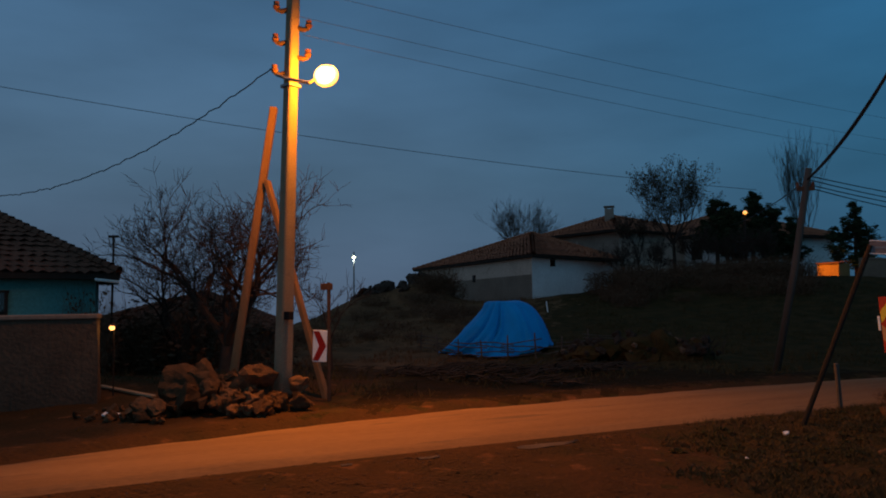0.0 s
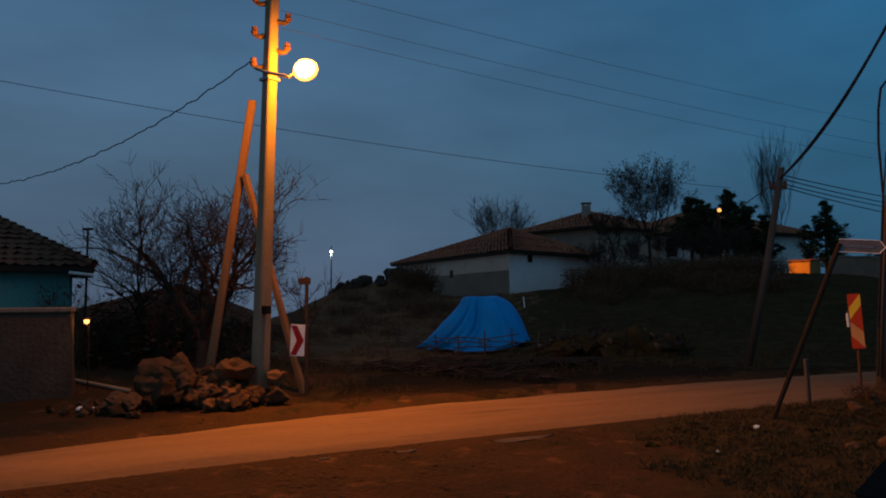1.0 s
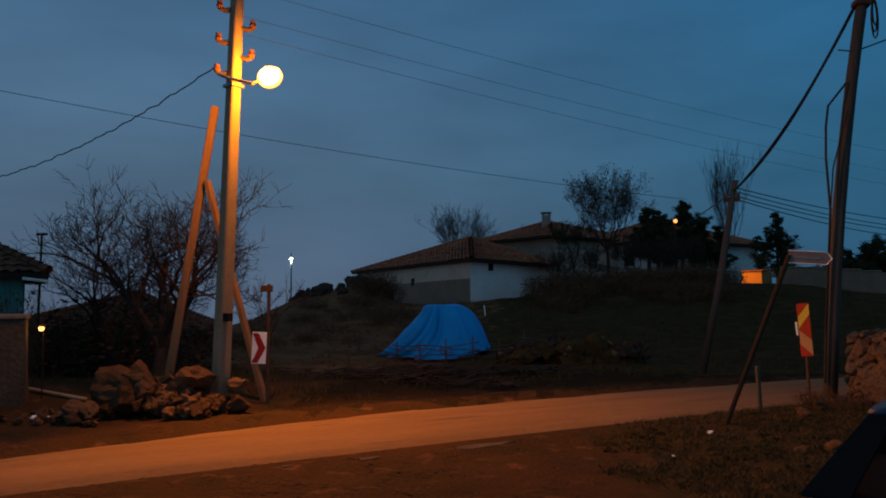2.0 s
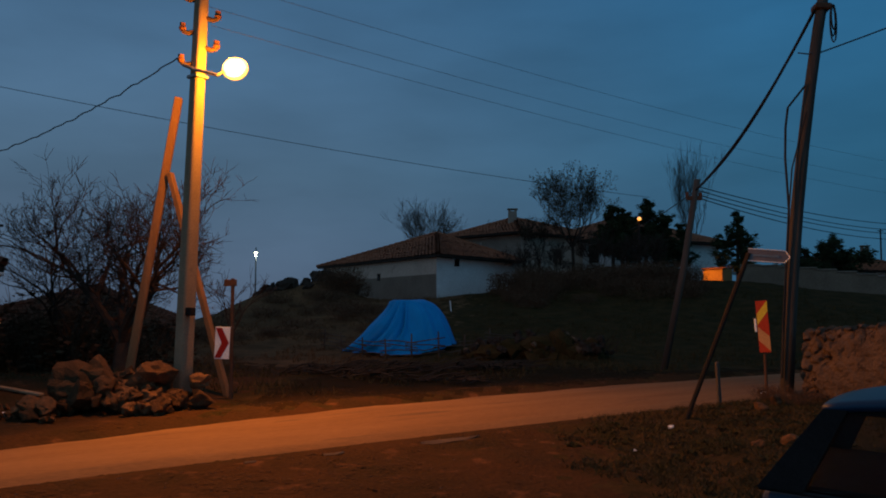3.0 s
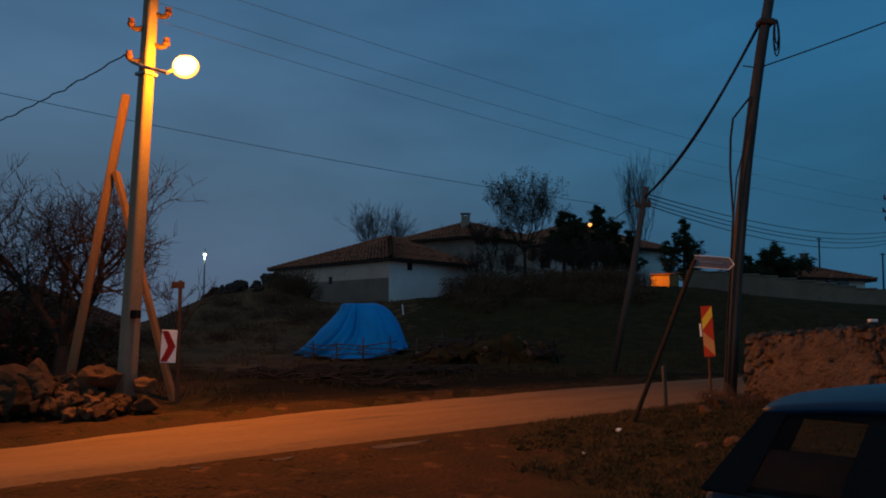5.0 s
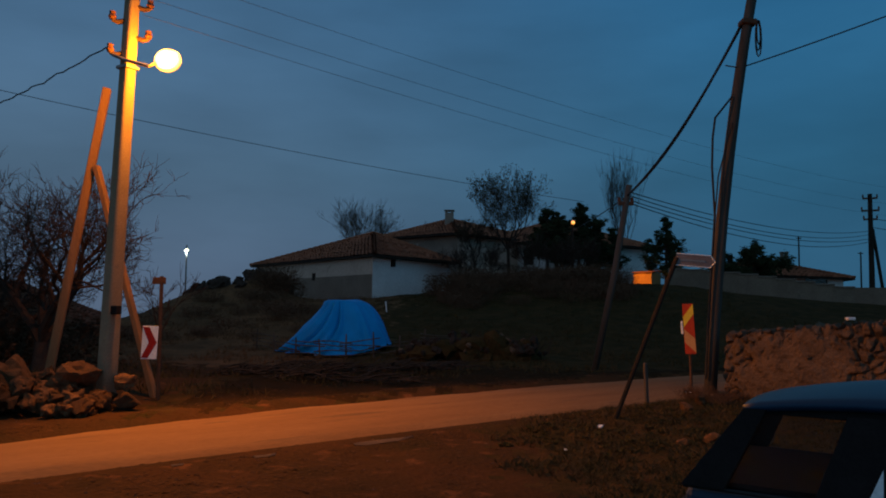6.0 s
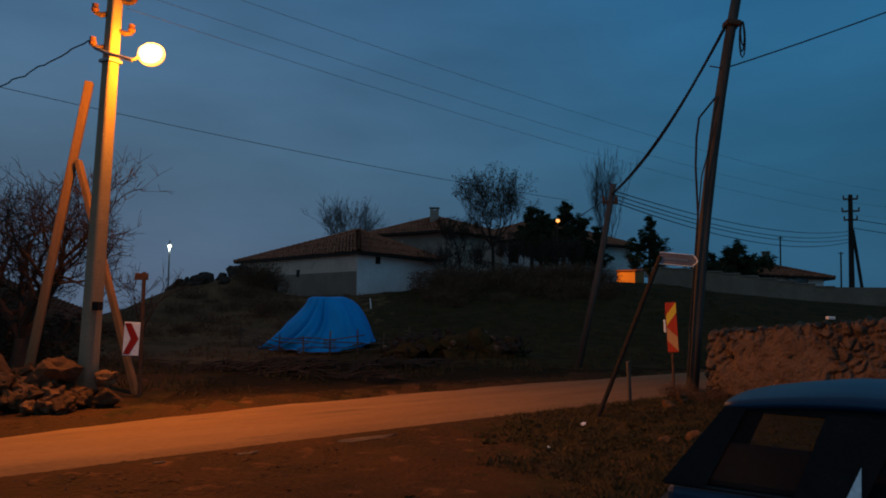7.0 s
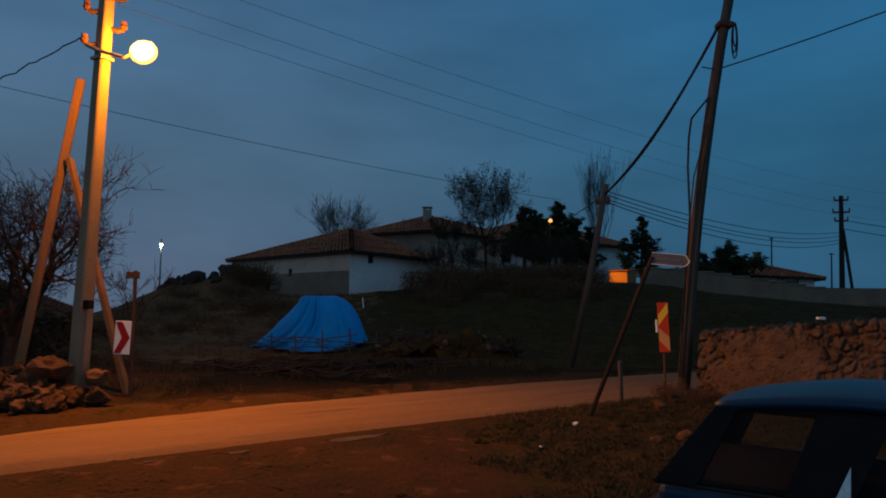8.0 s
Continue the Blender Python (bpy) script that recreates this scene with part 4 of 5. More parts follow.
def pine(place, label, height, width, seed, bare=0.3):
    """An open, wind-torn pine: tiers of limbs, each carrying clumps of needles with gaps between."""
    random.seed(seed)
    t = empty("pine_tree", place, label, "tree", "dark pines")
    trunk, need = Soup(), Soup()
    lean = Vector((rnd(-0.06, 0.06), rnd(-0.06, 0.06), 1))
    trunk.limb(Vector((0, 0, -0.3)), lean * height * 0.55, 0.15, 0.09, 7)
    trunk.limb(lean * height * 0.55, lean * height * 0.97, 0.09, 0.02, 6)
    z = height * bare
    while z < height * 0.98:
        q = (z / height - bare) / (1 - bare)
        reach = width * (1 - q) ** 0.75 * rnd(0.6, 1.1) + 0.14
        for _ in range(random.randint(3, 5)):
            an = rnd(0, 6.28)
            a = lean * z
            r = reach * rnd(0.5, 1.3)
            d = Vector((math.cos(an), math.sin(an), rnd(-0.05, 0.45)))
            mid = a + d * r * 0.5
            b = a + d * r + Vector((0, 0, r * rnd(0.05, 0.3)))
            trunk.limb(a, mid, 0.035, 0.022, 4)
            trunk.limb(mid, b, 0.022, 0.007, 3)
            for _ in range(max(3, int(7.5 * r))):
                f = rnd(0.3, 1.0)
                c = (a.lerp(mid, f * 2) if f < 0.5 else mid.lerp(b, f * 2 - 1)) + Vector((rnd(-1, 1), rnd(-1, 1), rnd(-0.8, 0.9))) * 0.2 * r
                size = rnd(0.10, 0.2) * (0.7 + 0.3 * r)
                for _ in range(38):
                    o = Vector((random.gauss(0, 1), random.gauss(0, 1), random.gauss(0, 0.85))) * size * 0.62
                    need.leaf(c + o, rnd(0.035, 0.075), 1.9)
        z += rnd(0.2, 0.42)
    trunk.put("trunk", M_BARK, t)
    need.put("crown", M_PINE, t, "ragged dark needle clumps")
    return t


bare_tree((-9.1, 15.6, land(-9.1, 15.6)), "spreading bare fruit tree beside the stone pile", 4.15, 6, 5, 0.7, 0.17, 0.85, 11, lean=0.95, up=0.09, bend=0.33, fine=0.0055, kids=(2, 2))
bare_tree((-7.75, 18.6, land(-7.75, 18.6)), "small thin bare tree behind the lamp pole", 2.0, 3, 3, 0.8, 0.04, 0.6, 21, lean=0.5, fine=0.006)
bare_tree((-11.6, 17.4, land(-11.6, 17.4)), "bare bushy tree beside the turquoise house", 3.6, 5, 4, 0.6, 0.11, 0.8, 25, lean=0.95, up=0.07, bend=0.31, fine=0.006)
bare_tree((-10.5, 74.2, land(-10.5, 74.2)), "distant bare round-crowned tree behind the barn roof", 6.4, 14, 4, 4.2, 0.075, 0.5, 33, up=0.08, lean=0.75, fine=0.008, bend=0.16)
bare_tree((-3.6, 78.0, land(-3.6, 78.0)), "distant bare tree above the roofs", 5.2, 5, 4, 3.6, 0.14, 0.42, 35, lean=0.45, fine=0.012)
bare_tree((2.7, 45.9, land(2.7, 45.9)), "tall tree with sparse dry leaves beside the houses", 5.0, 7, 4, 2.5, 0.10, 0.6, 43, leaves=3, leaf_size=0.06, lean=0.7, fine=0.009)
bare_tree((0.6, 47.2, land(0.6, 47.2)), "slim tree with sparse dry leaves beside the houses", 3.0, 3, 4, 2.0, 0.07, 0.6, 45, leaves=1, leaf_size=0.06, lean=0.5, fine=0.01)
for px, py, hh, sd in ((-0.3, 43.6, 2.5, 141), (1.6, 43.0, 2.2, 142), (3.9, 43.2, 2.7, 143), (5.9, 43.4, 2.4, 144), (6.9, 42.6, 2.3, 145)):
    bare_tree((px, py, land(px, py)), "small tangled bare tree in the thicket before the houses", hh, 5, 4, 0.5, 0.05, 0.7, sd, lean=0.7, fine=0.009, bend=0.28)
bare_tree((14.5, 68.4, land(14.5, 68.4)), "tall slender bare poplar behind the houses", 9.6, 7, 4, 3.6, 0.08, 0.17, 51, up=0.6, lean=0.13, fine=0.006)
for args in (((5.0, 45.4), 5.0, 1.3, 61, 0.42), ((7.5, 49.8), 5.6, 1.5, 62, 0.4), ((5.7, 46.6), 4.6, 1.5, 63, 0.36), ((8.9, 50.5), 4.6, 1.3, 64, 0.3), ((13.4, 49.6), 4.7, 1.7, 65, 0.2), ((20.0, 51.3), 3.9, 2.5, 66, 0.3), ((10.8, 53.5), 4.4, 0.9, 67, 0.35), ((18.6, 52.6), 3.2, 1.7, 68, 0.3)):
    (px, py), hh, ww, sd, lo = args
    pine((px, py, land(px, py)), "dark pine tree near the hilltop houses", hh, ww, sd, lo)


def shrub_mesh(seed, h, w, leaves):
    random.seed(seed)
    s = Soup()
    for _ in range(46):
        an = rnd(0, 6.28)
        r = w * math.sqrt(random.random()) * 0.5
        a = Vector((math.cos(an) * r, math.sin(an) * r, -0.1))
        d = Vector((math.cos(an) * rnd(0, 0.7), math.sin(an) * rnd(0, 0.7), 1)).normalized()
        grow(s, a, d, h * rnd(0.35, 0.6), 0.014, 1, 0.6, 0.1, (2, 3), None, 0.2)
    for _ in range(leaves):
        an, r = rnd(0, 6.28), w * math.sqrt(random.random()) * 0.75
        s.leaf(Vector((math.cos(an) * r, math.sin(an) * r, h * random.random() ** 1.3 * 0.8)), rnd(0.04, 0.10))
    return s.mesh("shrub", M_SHRUB)


def shrubs():
    kinds = [shrub_mesh(71, 1.9, 1.7, 500), shrub_mesh(72, 1.5, 2.1, 700), shrub_mesh(73, 2.4, 1.8, 500)]
    random.seed(74)
    spots = []
    for i in range(46):
        q = i / 45
        spots.append((-0.6 + 8.4 * q + rnd(-0.6, 0.6), 41.2 + 2.0 * q + rnd(-2.2, 2.2)))
    for i in range(9):
        spots.append((rnd(-12.6, -9.4), rnd(38.6, 41.5)))
    for i in range(44):
        q = random.random()
        spots.append((-1.5 + 10.0 * q + rnd(-0.6, 0.6), 39.2 - 5.0 * random.random() ** 1.6 + 1.2 * q))
    for i in range(8):
        spots.append((rnd(-16.0, -11.4), rnd(17.5, 22.0)))
    for i in range(8):
        spots.append((rnd(-14.5, -10.9), rnd(17.2, 20.5)))
    for i in range(4):
        spots.append((rnd(20.3, 22.5), rnd(33.5, 36)))
    for i in range(9):
        x, y, s = rnd(4.2, 5.3), rnd(13.3, 14.5), rnd(0.10, 0.17)
        ob = new("weed_clump", kinds[i % 3])
        ob.matrix_basis = pose(x, y, land(x, y) - 0.03, 0, 0, rnd(0, 360)) @ Matrix.Diagonal((s * 1.4, s * 1.4, s, 1))
        tagged(ob, "dead weeds at the foot of the rubble wall", "weeds", "wall-foot weeds")
    for i in range(26):
        x, y, s = rnd(-13.5, -6.0), rnd(26.0, 38.0), rnd(0.16, 0.36)
        ob = new("scrub", kinds[i % 3])
        ob.matrix_basis = pose(x, y, land(x, y) - 0.04, 0, 0, rnd(0, 360)) @ Matrix.Diagonal((s * 1.9, s * 1.9, s, 1))
        tagged(ob, "low brown scrub on the slope below the barn", "scrub", "slope scrub")
    # shrub mesh added as the dark wedge of a shaded porch side
    ob = new("porch_shade_shrub", kinds[2])
    ob.matrix_basis = pose(-11.75, 14.3, land(-11.75, 14.3) - 0.05, 0, 0, 40) @ Matrix.Diagonal((0.38, 0.38, 1.0, 1))
    tagged(ob, "dark shrub standing in for the shaded porch side of the turquoise house", "shrub")
    for k, (x, y) in enumerate(spots):
        ob = new("shrub", kinds[k % 3])
        s = rnd(0.65, 1.15) * (0.62 if x < -8.5 and y > 30 else (0.60 if y > 39.6 else 0.42 + 0.07 * max(0, y - 34.5) if y > 30 else 1.0))
        ob.matrix_basis = pose(x, y, land(x, y) - 0.05, 0, 0, rnd(0, 360)) @ Matrix.Diagonal((s * 1.15, s * 1.15, s, 1))
        tagged(ob, "leafless dark brushwood shrub on the slope", "shrub", "slope shrubs")


shrubs()

# ------------------------------------------------------------------ field things


FOLDS = [(4.12, 0.75, 0.13, 1.3), (4.46, 0.62, 0.10, 2.0), (4.72, 0.30, 0.06, 1.7), (5.3, -0.15, 0.12, 0.35), (3.5, 0.2, 0.14, 0.5), (0.6, 0.1, 0.12, 0.4), (1.6, 0.1, 0.12, 0.5), (2.5, 0.1, 0.12, 0.5)]


def tarpaulin():
    t = empty("tarpaulin", (-4.0, 24.8, land(-4.0, 24.8) - 0.07), "crumpled blue tarpaulin draped over a covered heap", "tarpaulin")
    g = 1.72
    rings, sides = 30, 240
    bm = bmesh.new()
    grid = []
    for j in range(rings + 1):
        q = j / rings  # 0 top, 1 hem
        row = []
        for i in range(sides):
            an = 2 * math.pi * i / sides
            c, s = math.cos(an), math.sin(an)
            e = 2.6 - 0.9 * q
            k = 1 / (abs(c) ** e + abs(s) ** e) ** (1 / e)
            # top plate and wide foot
            tx, ty = 0.60 * k * c - 0.16, 0.55 * k * s
            fx = (2.35 if c < 0 else 1.66) * k * c
            fy = (2.1 if s < 0 else 1.5) * k * s
            w = min(1, max(0, (q - 0.12) / 0.88))
            w2 = min(w ** (1.05 - 0.22 * max(0, c)), 1 - 0.1 * max(0, c))
            x, y = tx + (fx - tx) * w2, ty + (fy - ty) * w2
            if q < 0.12:
                x, y = x * (q / 0.12), y * (q / 0.12)
            fall = w ** (0.98 + 0.34 * max(0, c) + 0.16 * min(0, c))
            z = g * (1 - fall)
            fold = 0.9 * noise.noise(Vector((c * 2.3, s * 2.3, q * 1.2)))
            # gathered folds running down from the top edge, flaring towards the hem
            for k, (a0, flare, wide, deep) in enumerate(FOLDS):
                u = (an - a0 + flare * w * w + 0.05 * math.sin(5 * q + k)) / wide
                fold += deep * (math.exp(-(u - 1.1) ** 2) - 1.25 * math.exp(-(u * 1.7) ** 2)) * (0.35 + 0.65 * w)
            fold += 0.35 * noise.noise(Vector((c * 6, s * 6, q * 5))) * w
            amp = 0.42 * (w ** 0.7) * (1.05 - 0.75 * w)
            x += c * fold * amp
            y += s * fold * amp
            z += 0.05 * noise.noise(Vector((x * 1.7, y * 1.7, 4))) + 0.045 * noise.noise(Vector((x * 4, y * 4, 2))) * w
            if q > 0.9:
                z = max(z, 0.03 + (0.3 if c > 0 else 0.09) * abs(c) ** 3 + 0.06 * noise.noise(Vector((c * 4, s * 4, 1))))
            row.append(bm.verts.new((x, y, z)))
        grid.append(row)
    for a, b in zip(grid, grid[1:]):
        for i in range(sides):
            j = (i + 1) % sides
            bm.faces.new((a[i], b[i], b[j], a[j]))
    bmesh.ops.remove_doubles(bm, verts=bm.verts, dist=0.001)
    part("sheet", bm, M_TARP, t, "blue plastic sheet with deep folds", True)


def stick_fence():
    random.seed(83)
    f = empty("stick_fence", (-4.3, 22.4, land(-4.3, 22.4)), "rough low fence of crooked sticks before the tarpaulin", "fence")
    o = f.matrix_basis.translation
    line = [(-6.9, 24.2), (-6.1, 23.5), (-5.25, 22.8), (-4.4, 22.3), (-3.6, 22.2), (-2.8, 22.6), (-2.1, 23.3), (-1.3, 24.0), (-0.5, 24.5)]
    pts = [Vector((x, y, land(x, y))) - o for x, y in line]
    for p in pts:
        h = rnd(0.58, 0.8)
        part("post", new_tube([p - Vector((0, 0, 0.15)), p + Vector((rnd(-0.06, 0.06), rnd(-0.04, 0.04), h))], [0.032, 0.022], 5), M_STICKS, f)
    for a, b in zip(pts, pts[1:]):
        for z in (0.14, 0.27, 0.40, 0.53):
            if random.random() < 0.85:
                d = (b - a).normalized() * 0.2
                c = (a + b) / 2 + Vector((0, 0, rnd(-0.05, 0.05)))
                up = Vector((0, -0.03, z))
                part("rail", new_tube([a - d + up + Vector((0, 0, rnd(-0.07, 0.07))), c + up, b + d + up + Vector((0, 0, rnd(-0.07, 0.07)))], 0.016, 4), M_STICKS, f)


def crest_rocks():
    random.seed(85)
    shapes = lump_meshes(M_CRAG, 4, 86, 0.9)
    for x, y, r in ((-14.6, 39.3, 0.42), (-14.0, 39.6, 0.5), (-13.5, 39.5, 0.62), (-13.0, 39.2, 0.5), (-12.4, 39.5, 0.4), (-11.7, 40.4, 0.6), (-11.1, 40.9, 0.75), (-10.5, 41.6, 0.7), (-12.0, 38.6, 0.3), (-14.2, 39.0, 0.42), (-13.7, 39.0, 0.55), (-13.3, 39.4, 0.6), (-11.9, 40.2, 0.55), (-11.5, 40.4, 0.5), (-14.9, 38.9, 0.3)):
        ob = new("boulder", random.choice(shapes))
        ob.matrix_basis = pose(x, y, land(x, y) + r * 0.15, rnd(-15, 15), rnd(-25, 25), rnd(0, 360)) @ Matrix.Diagonal((r * 1.05, r * 0.95, r * 1.0, 1))
        tagged(ob, "dark rough boulder on the crest beside the barn", "boulder", "crest boulders")


def lump_meshes(mat, n, seed, rough=0.3):
    random.seed(seed)
    out = []
    for _ in range(n):
        s = Soup()
        s.blob(Vector(), 1, rnd(0.7, 0.95), rnd(0.6, 0.85), 0, rough, 3)
        # broken faces
        for _ in range(6):
            n = Vector((rnd(-1, 1), rnd(-1, 1), rnd(-1, 1))).normalized()
            d = rnd(0.42, 0.7)
            s.v = [v - n * max(0, v.dot(n) - d) * 0.88 for v in s.v]
        # chipped, pitted skin
        s.v = [v * (1 + 0.06 * noise.noise(v * 3.1) + 0.045 * noise.noise(v * 7.0)) for v in s.v]
        out.append(s.mesh("stone", mat))
    return out


def rubble_heap():
    random.seed(87)
    h = empty("rubble_heap", (0.1, 22.4, land(0.1, 22.4)), "dark heap of soil and broken stones in the field", "rubble heap")
    soil = Soup()
    for i in range(26):
        x, y = rnd(-1.9, 1.7), rnd(-0.7, 0.6)
        soil.blob(Vector((x, y, rnd(0.05, 0.5) * (1 - abs(x) / 2.6))), rnd(0.3, 0.55), rnd(0.3, 0.5), rnd(0.2, 0.38) + (0.16 if x > 0.7 else 0), rnd(0, 3), 0.4)
    tagged(soil.put("soil", M_TURF, h, "dark loose soil"), kind="stuff")
    twigs = Soup()
    for i in range(110):
        x = rnd(-1.6, 2.4) if i % 3 else rnd(0.9, 2.1)
        a = Vector((x, rnd(-0.7, 0.3), rnd(0.1, 0.5)))
        b = a + Vector((rnd(-0.4, 0.4), rnd(-0.2, 0.2), rnd(0.05, 0.5)))
        twigs.limb(a, b, rnd(0.01, 0.022), 0.006, 3)
    tagged(twigs.put("twigs", M_BRUSH, h, "dead twigs sticking out of the heap"), kind="stuff")
    shapes = []
    for k in range(5):
        s = Soup()
        s.blob(Vector(), 1, rnd(0.7, 0.95), rnd(0.6, 0.8), 0, 0.35)
        shapes.append(s.mesh("stone", M_WALLSTONE if k == 0 else M_CRAG))
    for i in range(85):
        x = rnd(-2.0, 2.4)
        y = rnd(-0.9, 0.2)
        z = 0.66 * (1 - abs(x) / 3.2) * (1 + y / 1.4) + rnd(0.0, 0.12)
        if 0.8 < x < 2.0:
            z += 0.3 * random.random()
        ob = new("stone", random.choice(shapes))
        ob.parent = h
        r = rnd(0.05, 0.17)
        ob.matrix_basis = pose(x, y, z, rnd(0, 90), rnd(0, 90), rnd(0, 360)) @ Matrix.Diagonal((r, r, r, 1))


def brush_piles():
    random.seed(91)
    for name, spots, n in (("brushwood_pile", ((-3.3, 18.6, 1.6, 0.5), (-1.2, 19.2, 1.2, 0.4)), 240), ("brushwood_pile", ((-3.0, 16.3, 1.7, 0.5), (-5.2, 17.4, 0.9, 0.5)), 190)):
        c = spots[0]
        s = Soup()
        o = Vector((c[0], c[1], land(c[0], c[1])))
        for i in range(n):
            x, y, w, d = random.choice(spots)
            px, py = x + rnd(-w, w), y + rnd(-d, d)
            a = Vector((px, py, land(px, py) + rnd(0.01, 0.16))) - o
            an = rnd(-1.3, 1.3)
            b = a + Vector((math.cos(an), math.sin(an), rnd(-0.08, 0.25))) * rnd(0.25, 0.95)
            m = (a + b) / 2 + Vector((0, rnd(-0.05, 0.05), rnd(-0.02, 0.06)))
            r = rnd(0.008, 0.024)
            s.limb(a, m, r, r * 0.8, 3)
            s.limb(m, b, r * 0.8, r * 0.4, 3)
        ob = s.put(name, M_BRUSH)
        ob.location = o
        tagged(ob, "pile of cut dry sticks lying in the field", "brushwood", kind="stuff")


def field_stake():
    z = land(-3.66, 33.8)
    bm = new_box(0.055, 0.04, 0.56, pose(0, 0, 0.20, 0, -6, 10), 0.01)
    ob = bm_object("field_stake", bm, M_WHITEPAINT)
    ob.location = (-3.66, 33.8, z)
    tagged(ob, "short white stake in the dark field", "stake")


def low_shed():
    foot = [(-18.4, 21.6), (-12.6, 24.4), (-14.2, 28.0), (-20.0, 25.2)]
    hip_house("shed", "low dark shed with an old tile roof behind the tree", foot, -0.9, (1.05, 0.95, 0.95, 1.05), (-15.6, 25.0, 2.15), (M_MORTAR, M_MORTAR, M_MORTAR, M_MORTAR), 0.4, 12, 26, M_TILEOLD)
    z = land(-14.85, 18.85)
    p = empty("lamp_post", (-14.85, 18.85, z), "thin dark post with a short crossbar beside the house", "post")
    part("post", new_tube([(0, 0, -0.2), (0.05, 0, 3.85 - z)], [0.04, 0.03], 6), M_DARKWOOD, p)
    part("crossbar", new_box(0.34, 0.05, 0.07, pose(0.05, 0, 3.83 - z)), M_DARKWOOD, p)


for build in (crest_rocks, tarpaulin, stick_fence, rubble_heap, brush_piles, field_stake, low_shed):
    build()

# ------------------------------------------------------------------ stones by the lamp pole


def stone_pile():
    shapes = lump_meshes(M_STONE, 7, 101, 0.45)
    random.seed(102)
    p = empty("stone_pile", (-6.3, 11.3, land(-6.3, 11.3)), "heap of rough field stones at the pole's foot", "stone pile")
    o = p.matrix_basis.translation
    big = [(-7.2, 11.25, 0.32, 0.46), (-7.05, 11.3, 0.52, 0.26), (-7.3, 11.0, 0.3, 0.24), (-6.95, 10.75, 0.24, 0.23), (-6.2, 11.5, 0.52, 0.30), (-6.45, 11.45, 0.42, 0.22), (-5.5, 11.78, 0.40, 0.16), (-5.35, 11.6, 0.15, 0.17), (-6.35, 11.0, 0.26, 0.18), (-6.6, 10.9, 0.42, 0.18), (-5.72, 10.85, 0.14, 0.14), (-5.95, 11.05, 0.2, 0.18)]
    for x, y, z, r in big:
        ob = new("stone", random.choice(shapes))
        ob.parent = p
        ob.matrix_basis = pose(x - o.x, y - o.y, z, rnd(-25, 25), rnd(-25, 25), rnd(0, 360)) @ Matrix.Diagonal((r * 1.3, r * 1.15, r * 1.3, 1))
    for i in range(130):
        x, y = rnd(-7.4, -5.6), 0
        y = 11.15 + rnd(-0.45, 0.55) + (x + 6.3) * 0.25
        hgt = 0.62 * (1 - abs(x + 6.6) / 1.3) * (0.4 + 0.6 * step(10.7, 11.3, y))
        r = rnd(0.05, 0.15)
        ob = new("stone", random.choice(shapes))
        ob.parent = p
        ob.matrix_basis = pose(x - o.x, y - o.y, max(0.03, hgt * rnd(0.5, 1.0)), rnd(0, 60), rnd(0, 60), rnd(0, 360)) @ Matrix.Diagonal((r * 1.2, r, r, 1))
    q = empty("stone_pile", (-7.5, 10.25, land(-7.5, 10.25)), "low scatter of field stones and scrap beside the yard wall", "stone pile")
    o = q.matrix_basis.translation
    for x, y, z, r in [(-7.35, 10.25, 0.16, 0.24), (-7.1, 10.2, 0.2, 0.18), (-7.6, 10.35, 0.1, 0.2), (-7.25, 10.0, 0.08, 0.14), (-7.9, 10.2, 0.05, 0.12), (-7.5, 10.6, 0.12, 0.2), (-8.1, 10.5, 0.06, 0.13)] + [(rnd(-8.6, -6.8), rnd(10.0, 10.9), 0.03, rnd(0.04, 0.1)) for _ in range(26)]:
        ob = new("stone", random.choice(shapes))
        ob.parent = q
        ob.matrix_basis = pose(x - o.x, y - o.y, z, rnd(-30, 30), rnd(-30, 30), rnd(0, 360)) @ Matrix.Diagonal((r * 1.2, r, r, 1))


stone_pile()


